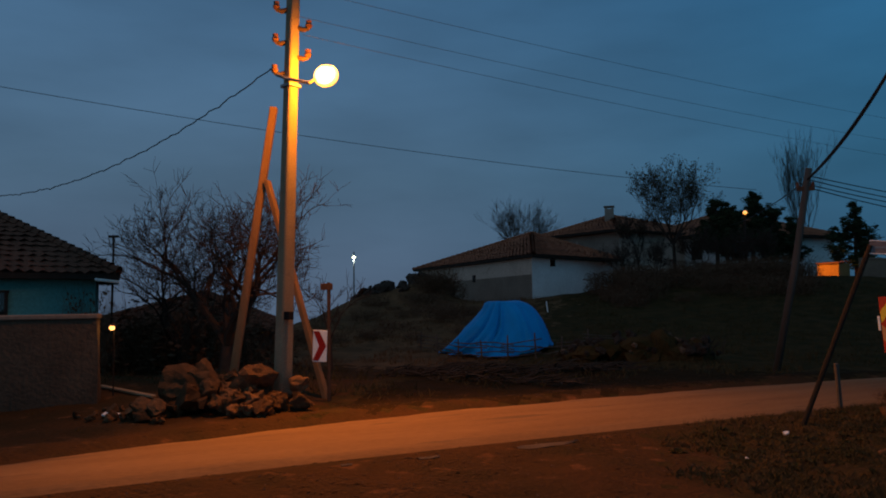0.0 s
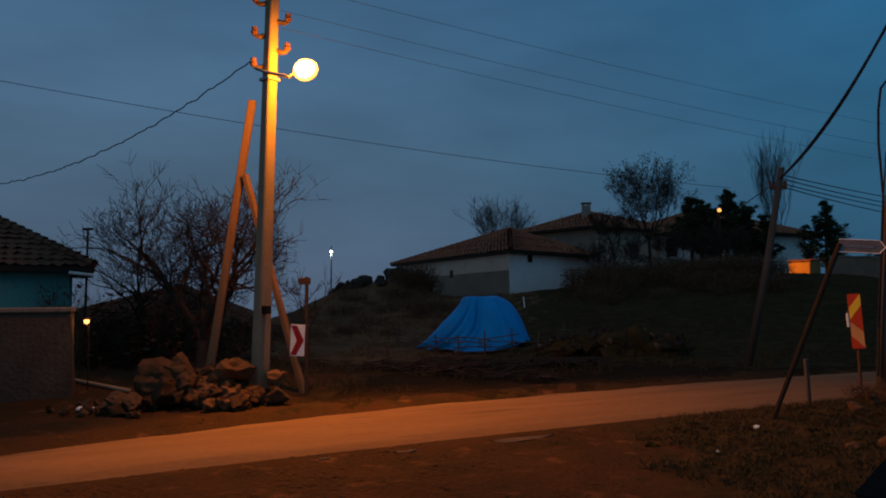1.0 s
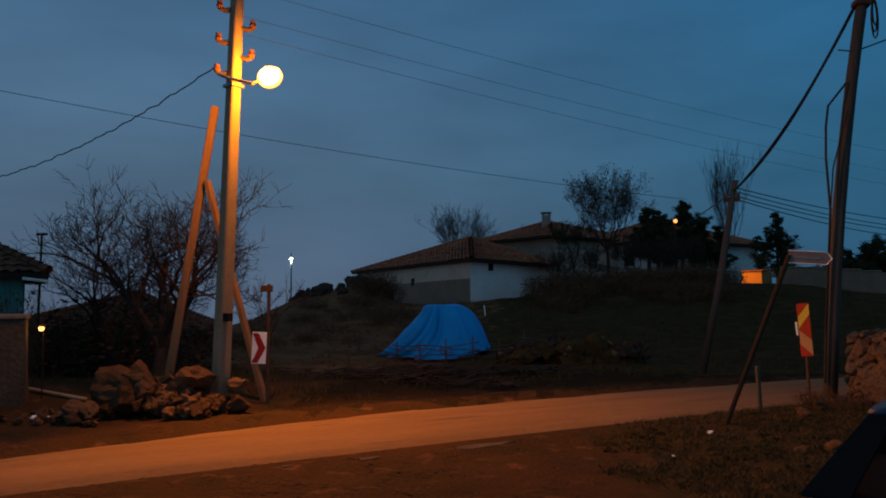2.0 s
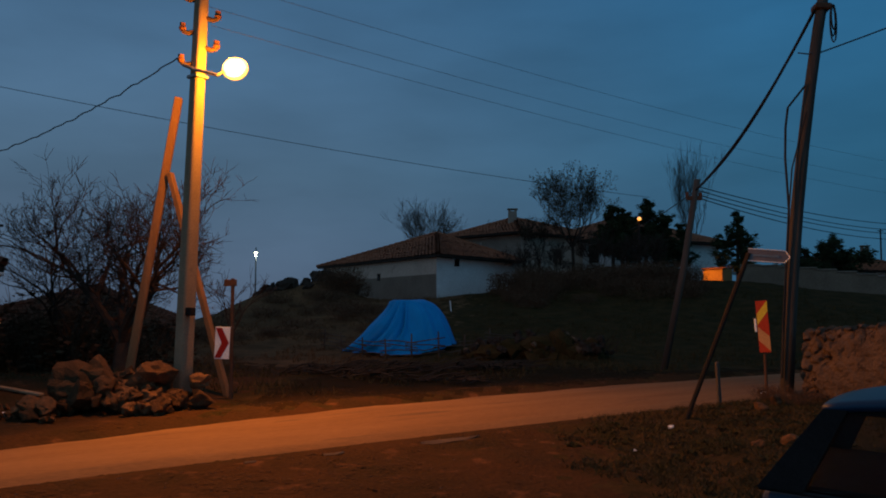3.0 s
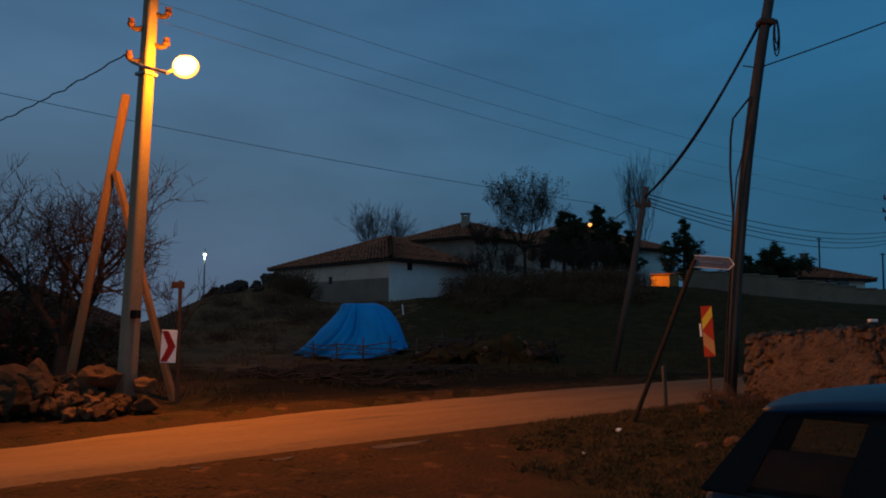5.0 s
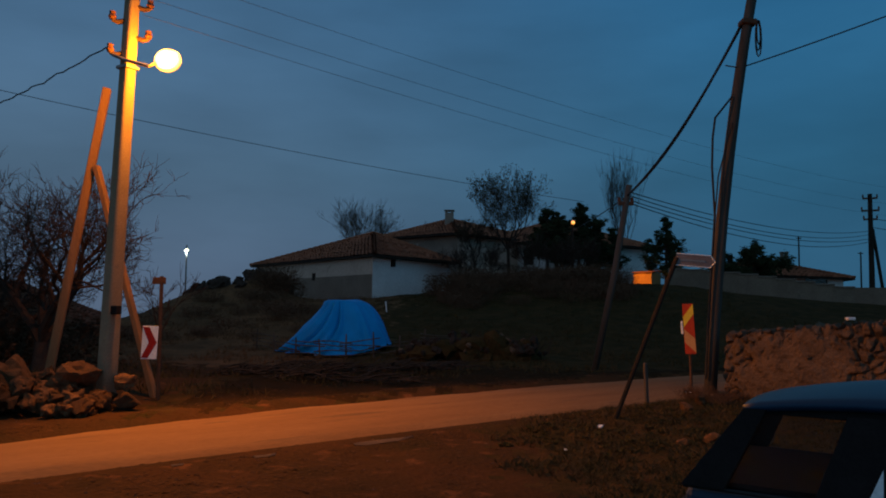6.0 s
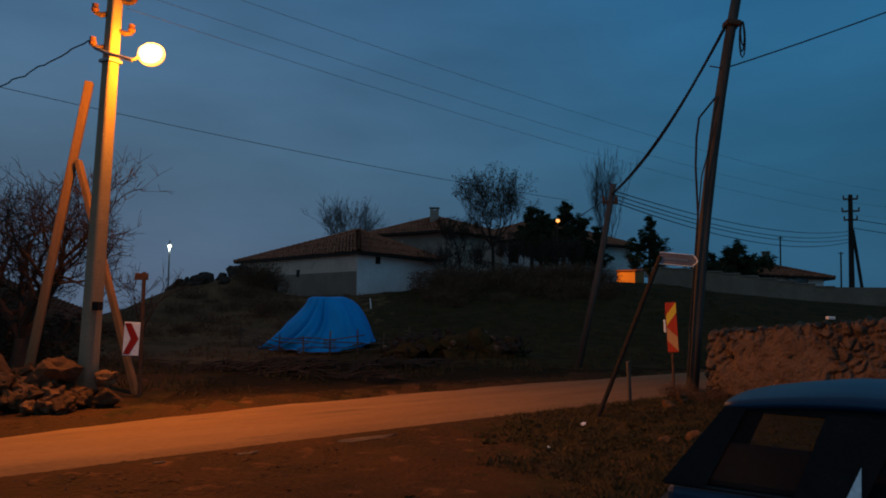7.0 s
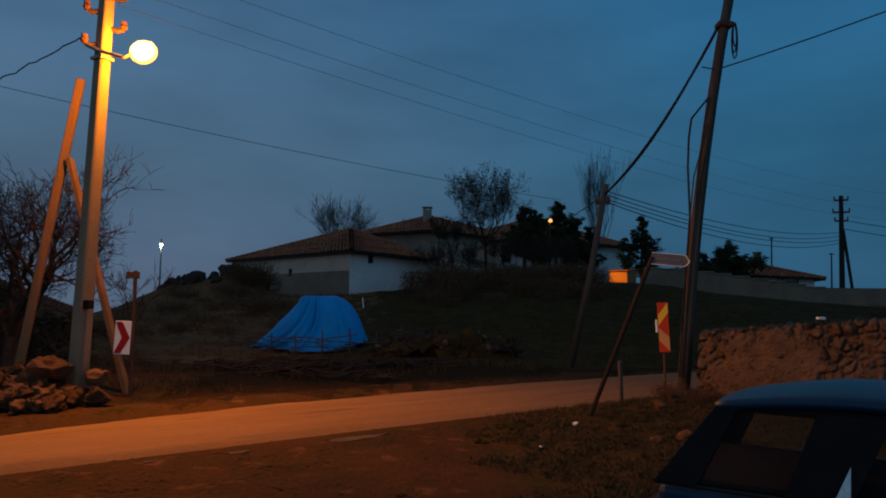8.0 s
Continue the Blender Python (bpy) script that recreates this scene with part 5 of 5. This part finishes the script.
def rock_wall():
    w = empty("rubble_wall", (5.05, 14.65, 0), "old rubble stone wall with crumbling earth plaster", "wall")
    o = Vector((5.05, 14.65, 0))
    line = [Vector((5.05, 14.65, 0)), Vector((6.2, 13.15, 0)), Vector((7.25, 12.05, 0)), Vector((10.0, 9.6, 0))]
    hts = [1.22, 1.44, 1.62, 1.85]

    def at(s):
        acc = 0
        for a, b, h0, h1 in zip(line, line[1:], hts, hts[1:]):
            ln = (b - a).length
            if s <= acc + ln:
                q = (s - acc) / ln
                return a.lerp(b, q), (b - a).normalized(), h0 + (h1 - h0) * q
            acc += ln
        return line[-1], (line[-1] - line[-2]).normalized(), hts[-1]

    total = sum((b - a).length for a, b in zip(line, line[1:]))
    nu, nz = 400, 84
    bm = bmesh.new()
    grid = []
    for i in range(nu + 1):
        c, d, h = at(total * i / nu)
        inn = Vector((-d.y, d.x, 0))
        if inn.dot(Vector((1, 1, 0))) < 0:
            inn = -inn
        row = []
        h += 0.09 * noise.noise(Vector((i * 0.21, 0, 3))) + 0.06 * noise.noise(Vector((i * 0.7, 2, 3)))
        for j in range(nz + 1):
            z = -0.25 + (h + 0.25) * j / nz
            p = c + Vector((0, 0, z))
            # bare rubble with open joints where the plaster has fallen, smoother plaster elsewhere
            warp = Vector((noise.noise(p * 2.3), noise.noise(p * 2.3 + Vector((7, 0, 0))), noise.noise(p * 2.3 + Vector((0, 9, 0))))) * 0.12
            near = noise.voronoi(Vector((p.x, p.y, z * 0.85)) * 5.2 + warp * 6)[0]
            joint = 1 - step(0.0, 0.38, near[1] - near[0])
            bare = step(-0.10, 0.12, noise.noise(Vector((p.x * 0.9 + 3, p.y * 0.9, z * 1.3))) + 0.25 * noise.noise(p * 5) + 0.25 * step(h - 0.3, h, z) + 0.45 * (1 - step(0.3, 1.0, total * i / nu)) - 0.10 - 0.30 * math.exp(-((total * i / nu - 1.6) / 0.5) ** 2))
            dent = 0.07 * noise.noise(p * 1.5) + 0.03 * noise.noise(p * 6) + 0.016 * noise.noise(p * 16)
            dent += bare * (0.03 + 0.075 * joint + 0.05 * noise.noise(p * 4.4) + 0.02 * noise.noise(p * 11)) - 0.04
            row.append(bm.verts.new(p + inn * (dent + 0.10 * z) - o))
        for off, dz in ((0.28, 0.03), (0.55, -0.02)):
            row.append(bm.verts.new(c + inn * off + Vector((0, 0, h + dz + 0.04 * noise.noise(Vector((i * 0.4, off * 9, 0))))) - o))
        row.append(bm.verts.new(c + inn * 0.6 + Vector((0, 0, -0.25)) - o))
        grid.append(row)
    for a, b in zip(grid, grid[1:]):
        for k in range(len(a) - 1):
            bm.faces.new((a[k], b[k], b[k + 1], a[k + 1]))
    bm.faces.new(grid[0])
    part("wall_body", bm, M_RUBBLE, w, "crumbling brown earth plaster", False)
    shapes = lump_meshes(M_WALLSTONE, 8, 111, 0.5)
    random.seed(112)
    for i in range(170):
        c, d, h = at(total * random.random() ** 1.2)
        inn = Vector((-d.y, d.x, 0))
        if inn.dot(Vector((1, 1, 0))) < 0:
            inn = -inn
        z = rnd(0.0, h) if i % 4 else h + rnd(-0.08, 0.05)
        r = rnd(0.03, 0.085)
        ob = new("stone", random.choice(shapes))
        ob.parent = w
        p = c + inn * (0.03 + 0.10 * z + rnd(-0.02, 0.1) + (rnd(0.05, 0.4) if i % 4 == 0 else 0)) + Vector((0, 0, z)) - o
        ob.matrix_basis = pose(p.x, p.y, p.z, rnd(-30, 30), rnd(-30, 30), rnd(0, 360)) @ Matrix.Diagonal((r * 1.5, r * 0.8, r * 0.7, 1))


rock_wall()

# ------------------------------------------------------------------ parked car


def car():
    c = empty("car", (1.66, 4.38, 0.02), "parked dark blue hatchback with dark trim", "car", turn=-31)
    bm = new_box(3.75, 1.44, 0.5, pose(1.42, 0.575, 0.54))
    bmesh.ops.bevel(bm, geom=bm.edges[:], offset=0.09, segments=4, profile=0.6, affect="EDGES")
    for v in bm.verts:
        if v.co.x < -0.2 and v.co.z > 0.65:
            v.co.x += 0.10
    part("body", bm, M_CARBLUE, c, "dark blue painted body")
    part("bumper", new_box(0.22, 1.42, 0.2, pose(-0.5, 0.575, 0.42), 0.05), M_RUBBER, c, "black plastic rear bumper")
    # roof skin: crowned sheet
    bm = bmesh.new()
    nx, ny = 22, 14
    up, dn = [], []
    for i in range(nx + 1):
        q = i / nx
        a, b = [], []
        for j in range(ny + 1):
            s = j / ny
            x = -0.04 + 1.62 * q + 0.14 * s * s * (1 - q)
            y = 1.15 * s
            z = 1.245 + 0.065 * math.sin(math.pi * q) ** 0.8 + 0.075 * math.sin(math.pi * s) ** 0.7 * (0.25 + 0.75 * min(1, q * 2.5))
            a.append(bm.verts.new((x, y, z + 0.02)))
            b.append(bm.verts.new((x, y, z - 0.025)))
        up.append(a)
        dn.append(b)
    for g, flip in ((up, False), (dn, True)):
        for i in range(nx):
            for j in range(ny):
                f = (g[i][j], g[i + 1][j], g[i + 1][j + 1], g[i][j + 1])
                bm.faces.new(tuple(reversed(f)) if flip else f)
    for i in range(nx):
        bm.faces.new((up[i][0], dn[i][0], dn[i + 1][0], up[i + 1][0]))
        bm.faces.new((up[i + 1][ny], dn[i + 1][ny], dn[i][ny], up[i][ny]))
    for j in range(ny):
        bm.faces.new((up[0][j + 1], dn[0][j + 1], dn[0][j], up[0][j]))
        bm.faces.new((up[nx][j], dn[nx][j], dn[nx][j + 1], up[nx][j + 1]))
    part("roof", bm, M_CARBLUE, c, "blue painted roof", True)
    # white plate painted in for a pale reflection on the car's side
    bm = bmesh.new()
    slab(bm, [(0.665, -0.124, 1.01), (0.588, -0.179, 0.83), (0.664, -0.176, 0.84)], 0.006)
    part("glint_plate", bm, M_WHITEPAINT, c, "small white triangular plate imitating a pale reflection")
    belt, roof = 0.79, 1.24
    for side, yb, yr in ((-1, -0.12, 0.02), (1, 1.27, 1.13)):
        def pillar(name, b0, b1, r0, r1, mat=M_CARBLUE):
            bm = bmesh.new()
            ring = [(b0, yb, belt), (b1, yb, belt), (r1, yr, roof), (r0, yr, roof)]
            slab(bm, ring, -0.045 * side if side < 0 else 0.045)
            return part(name, bm, mat, c, "dark body pillar")
        pillar("rear_pillar", -0.36, -0.12, -0.03, 0.09, M_TRIM)
        pillar("door_pillar", 0.34, 0.66, 0.50, 0.86, M_TRIM)
        pillar("windscreen_pillar", 2.05, 2.14, 1.46, 1.56, M_TRIM)
        gl = bmesh.new()
        slab(gl, [(-0.12, yb + 0.012 * -side, belt), (0.34, yb + 0.012 * -side, belt), (0.50, yr + 0.012 * -side, roof), (0.09, yr + 0.012 * -side, roof)], 0.004)
        part("side_window", gl, M_CARGLASS, c, "rear side window").visible_shadow = False
        gl = bmesh.new()
        slab(gl, [(0.68, yb + 0.012 * -side, belt), (2.05, yb + 0.012 * -side, belt), (1.46, yr + 0.012 * -side, roof), (0.86, yr + 0.012 * -side, roof)], 0.004)
        part("side_window", gl, M_CARGLASS, c, "front side window").visible_shadow = False
        fr = bmesh.new()
        slab(fr, [(-0.03, yr, roof - 0.012), (1.53, yr, roof - 0.012), (1.53, yr, roof + 0.01), (1.2, yr, roof + 0.045), (0.75, yr, roof + 0.06), (0.3, yr, roof + 0.045), (-0.03, yr, roof)], 0.02 * side)
        part("window_seal", fr, M_TRIM, c, "black roof gutter and window seal")
        part("belt_strip", new_tube([(-0.35, yb + 0.02 * side, belt + 0.005), (2.1, yb + 0.02 * side, belt + 0.005)], 0.012, 5), M_RUBBER, c)
        for wx in (0.18, 2.62):
            wheel = part("wheel", new_tube([(wx, 0.575 + side * 0.52, 0.30), (wx, 0.575 + side * 0.70, 0.30)], 0.29, 22), M_RUBBER, c, "black tyre", False)
            part("rim", new_tube([(wx, 0.575 + side * 0.695, 0.30), (wx, 0.575 + side * 0.715, 0.30)], 0.17, 14), M_STEEL, wheel, "grey steel rim")
        part("door_handle", new_box(0.14, 0.03, 0.03, pose(0.85, 0.575 + side * 0.73, 0.74), 0.008), M_RUBBER, c)
    gl = bmesh.new()
    slab(gl, [(-0.35, -0.02, belt), (-0.03, 0.06, roof), (-0.03, 1.09, roof), (-0.35, 1.17, belt)], 0.004)
    part("rear_window", gl, M_CARGLASS, c, "sloping rear window").visible_shadow = False
    gl = bmesh.new()
    slab(gl, [(2.13, -0.05, belt), (2.13, 1.2, belt), (1.55, 1.09, roof), (1.55, 0.06, roof)], 0.004)
    part("windscreen", gl, M_CARGLASS, c, "windscreen").visible_shadow = False
    # near-black sheet over the solid body stands in for the cabin's shade
    part("interior", new_box(2.35, 1.30, 0.05, pose(0.86, 0.575, 0.80), 0.02), M_CABIN, c, "near-black sheet standing in for the unlit cabin")
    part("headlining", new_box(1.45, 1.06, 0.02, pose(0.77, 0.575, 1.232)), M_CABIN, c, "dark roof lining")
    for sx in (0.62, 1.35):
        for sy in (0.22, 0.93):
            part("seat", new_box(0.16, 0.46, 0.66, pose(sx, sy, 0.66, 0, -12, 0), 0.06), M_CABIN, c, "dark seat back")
    part("tail_lamp", new_box(0.05, 0.2, 0.22, pose(-0.455, 0.02, 0.45), 0.02), M_RED, c, "red tail lamp")
    part("tail_lamp", new_box(0.05, 0.2, 0.22, pose(-0.455, 1.13, 0.45), 0.02), M_RED, c, "red tail lamp")


car()

# ------------------------------------------------------------------ verge details and grass


def verge():
    verts, faces = [], []
    for i in range(40):
        u = 2.2 + 5.2 * i / 39
        w = 0.075 * step(-0.1, 0.35, noise.noise(Vector((u * 1.1, 4, 0)))) * math.sin(math.pi * i / 39) ** 0.5 + 0.03 * noise.noise(Vector((i * 0.4, 0, 0)))
        n = 8.25 + 0.05 * (u - 2.2) * 0.6 + 0.06 * noise.noise(Vector((i * 0.15, 3, 0)))
        for k in (-1, 0, 1):
            x, y = DIR.x * u + NOR.x * (n + k * w), DIR.y * u + NOR.y * (n + k * w)
            verts.append((x, y, land(x, y) + (0.022 if k == 0 else 0.006)))
    for i in range(39):
        if (Vector(verts[3 * i]) - Vector(verts[3 * i + 2])).length < 0.05:
            continue
        for k in range(2):
            faces.append((3 * i + k, 3 * i + 3 + k, 3 * i + 4 + k, 3 * i + 1 + k))
    me = bpy.data.meshes.new("pavement")
    me.from_pydata(verts, [], faces)
    me.materials.append(M_OLDROAD)
    me.flip_normals()
    tagged(new("pavement", me), "broken strip of old asphalt along the road edge", "pavement", kind="structure")
    random.seed(121)
    shapes = lump_meshes(M_STONE, 4, 123)
    white = lump_meshes(M_WHITEPAINT, 1, 124)[0]
    for x, y, r, me, lab in ((2.02, 11.14, 0.055, white, "white painted stone in the verge grass"), (1.3, 9.6, 0.025, white, "small white scrap in the verge grass"), (2.9, 10.0, 0.09, shapes[0], "rough field stone in the verge grass"), (3.35, 10.2, 0.13, shapes[1], "rough field stone in the verge grass"), (3.7, 12.6, 0.12, shapes[2], "rough field stone in the verge grass"), (4.2, 13.4, 0.15, shapes[3], "rough field stone in the verge grass"), (3.0, 8.4, 0.07, shapes[0], "rough field stone in the verge grass")):
        ob = new("stone", me)
        ob.matrix_basis = pose(x, y, land(x, y) + r * 0.4, rnd(-20, 20), rnd(-20, 20), rnd(0, 360)) @ Matrix.Diagonal((r * 1.2, r, r, 1))
        tagged(ob, lab, "stone", "verge stones")


def pebbles():
    random.seed(131)
    s = Soup()
    for i in range(500):
        u, n = rnd(-4, 12), 8.9 - abs(random.gauss(0, 1.6))
        if i % 4 == 0:
            n = 11.9 + abs(random.gauss(0, 0.7))
        x, y = DIR.x * u + NOR.x * n, DIR.y * u + NOR.y * n
        if y < 3:
            continue
        r = rnd(0.006, 0.02)
        p = Vector((x, y, land(x, y)))
        k = len(s.v)
        s.v += [p + Vector((r, 0, 0)), p + Vector((-r * 0.5, r, 0)), p + Vector((-r * 0.6, -r, 0)), p + Vector((0, 0, r * 0.6))]
        s.f += [(k, k + 1, k + 3), (k + 1, k + 2, k + 3), (k + 2, k, k + 3)]
    tagged(s.put("gravel", M_WALLSTONE), "loose gravel along the road verges", "gravel", kind="stuff")


def grass():
    random.seed(133)
    s, dry = Soup(), Soup()
    for i in range(14000):
        u, n = rnd(1, 16), 8.75 - abs(rnd(0, 6.5))
        x, y = DIR.x * u + NOR.x * n, DIR.y * u + NOR.y * n
        if y < 3.2 or noise.noise(Vector((x * 0.7, y * 0.7, 9))) + 0.5 * min(x - 1.2, 0.6) < -0.28:
            continue
        g = Vector((x, y, land(x, y) - 0.01))
        for _ in range(7):
            s.blade(g + Vector((rnd(-0.07, 0.07), rnd(-0.07, 0.07), 0)), rnd(0.02, 0.085), 0.08, 0.008)
    for i in range(9000):
        x, y = rnd(-14, 14), rnd(13, 40)
        n = NOR.x * x + NOR.y * y
        u = DIR.x * x + DIR.y * y
        if n < far_edge(u) + 1.3 or noise.noise(Vector((x * 0.5, y * 0.5, 2))) < -0.12:
            continue
        g = Vector((x, y, land(x, y) - 0.01))
        for _ in range(5):
            (dry if y > 19 and x < -3.5 else s).blade(g + Vector((rnd(-0.12, 0.12), rnd(-0.12, 0.12), 0)), rnd(0.06, 0.22), 0.12, 0.012)
    tagged(dry.put("dry_grass", M_DRYGRASS), "pale dry grass on the slope below the barn", "grass", kind="stuff")
    tagged(s.put("grass", M_GRASS), "sparse short winter grass and weeds", "grass", kind="stuff")


def clods():
    """Lumps of soil and leaf litter that roughen the bare ground."""
    random.seed(137)
    s = Soup()
    for i in range(4500):
        u = rnd(-6, 14)
        n = 8.75 - abs(random.gauss(0, 2.4)) if i % 3 else far_edge(u) + 0.15 + abs(random.gauss(0, 0.9))
        x, y = DIR.x * u + NOR.x * n, DIR.y * u + NOR.y * n
        if y < 3:
            continue
        r = rnd(0.012, 0.05)
        p = Vector((x, y, land(x, y) - 0.004))
        k = len(s.v)
        m = 5
        an0 = rnd(0, 6)
        for j in range(m):
            an = an0 + 2 * math.pi * j / m
            s.v.append(p + Vector((math.cos(an), math.sin(an), 0)) * r * rnd(0.6, 1.3))
        s.v.append(p + Vector((rnd(-0.3, 0.3) * r, rnd(-0.3, 0.3) * r, r * rnd(0.12, 0.32))))
        s.f += [(k + j, k + (j + 1) % m, k + m) for j in range(m)]
    tagged(s.put("soil_clods", M_SOIL), "loose clods of soil and litter on the verges", "soil", kind="stuff")


def leaf_litter():
    """Dead leaves and bits of stalk lying on the verge."""
    random.seed(139)
    s = Soup()
    for i in range(16000):
        u = rnd(-3, 15)
        n = near_edge(u) - 0.1 - abs(random.gauss(0, 2.6)) if i % 4 else far_edge(u) + 0.2 + abs(random.gauss(0, 1.1))
        x, y = DIR.x * u + NOR.x * n, DIR.y * u + NOR.y * n
        if y < 3 or noise.noise(Vector((x * 0.9, y * 0.9, 4))) + 0.5 * noise.noise(Vector((x * 3, y * 3, 8))) < 0.0:
            continue
        an, r, w = rnd(0, 6.28), rnd(0.012, 0.04), rnd(0.3, 0.7)
        p, a = Vector((x, y, land(x, y) + 0.003)), Vector((math.cos(an), math.sin(an), 0))
        b = Vector((-a.y, a.x, 0)) * w
        k = len(s.v)
        s.v += [p - a * r, p + b * r + Vector((0, 0, rnd(0, 0.15) * r)), p + a * r + Vector((0, 0, rnd(0, 0.12) * r)), p - b * r + Vector((0, 0, rnd(0, 0.15) * r))]
        s.f.append((k + 3, k + 2, k + 1, k))
    tagged(s.put("leaf_litter", M_LITTER), "dead brown leaves and stalks scattered on the verges", "leaf litter", kind="stuff")


def verge_weeds():
    """Rosettes of broad dark leaves that grow in patches on the near verge."""
    random.seed(151)
    s = Soup()
    for i in range(260):
        u, n = rnd(3.0, 11.0), 8.3 - abs(random.gauss(0, 1.7))
        x, y = DIR.x * u + NOR.x * n, DIR.y * u + NOR.y * n
        if y < 5.0 or x < 0.4 or noise.noise(Vector((x * 0.8, y * 0.8, 6))) < -0.05:
            continue
        g = Vector((x, y, land(x, y) + 0.004))
        for _ in range(random.randint(6, 13)):
            an, r, h = rnd(0, 6.28), rnd(0.03, 0.11), rnd(0.01, 0.05)
            d = Vector((math.cos(an), math.sin(an), 0))
            e = Vector((-d.y, d.x, 0)) * r * rnd(0.16, 0.3)
            o = g + d * r * rnd(0.0, 0.4)
            k = len(s.v)
            s.v += [o, o + d * r * 0.55 + e + Vector((0, 0, h)), o + d * r + Vector((0, 0, h * 0.5)), o + d * r * 0.55 - e + Vector((0, 0, h))]
            s.f.append((k, k + 3, k + 2, k + 1))
    tagged(s.put("weeds", M_WEED), "low dark leafy weeds growing in the verge", "weeds", kind="stuff")


def loose_bits():
    a = Vector((-10.1, 12.6, 0.22))
    ob = bm_object("plank", beam(bmesh.new(), Vector((0, 0, 0)), Vector((1.75, -0.75, -0.07)), 0.10, 0.05), M_CONC)
    ob.location = (a.x, a.y, land(-9.3, 12.2) + 0.08)
    tagged(ob, "pale plank lying beside the yard wall", "plank")
    ob = bm_object("scrap_sheet", new_box(0.34, 0.14, 0.03, pose(0, 0, 0, 8, 5, 20), 0.008), M_WHITE)
    ob.location = (-8.0, 10.35, land(-8.0, 10.35) + 0.03)
    tagged(ob, "pale scrap of board lying by the stones", "scrap")
    ob = bm_object("white_block", new_box(0.13, 0.1, 0.05, Matrix(), 0.01), M_WHITEPAINT)
    ob.location = (6.62, 12.9, 1.60)
    tagged(ob, "small white block lying on the rubble wall", "block")


verge()
pebbles()
clods()
leaf_litter()
verge_weeds()
loose_bits()
grass()
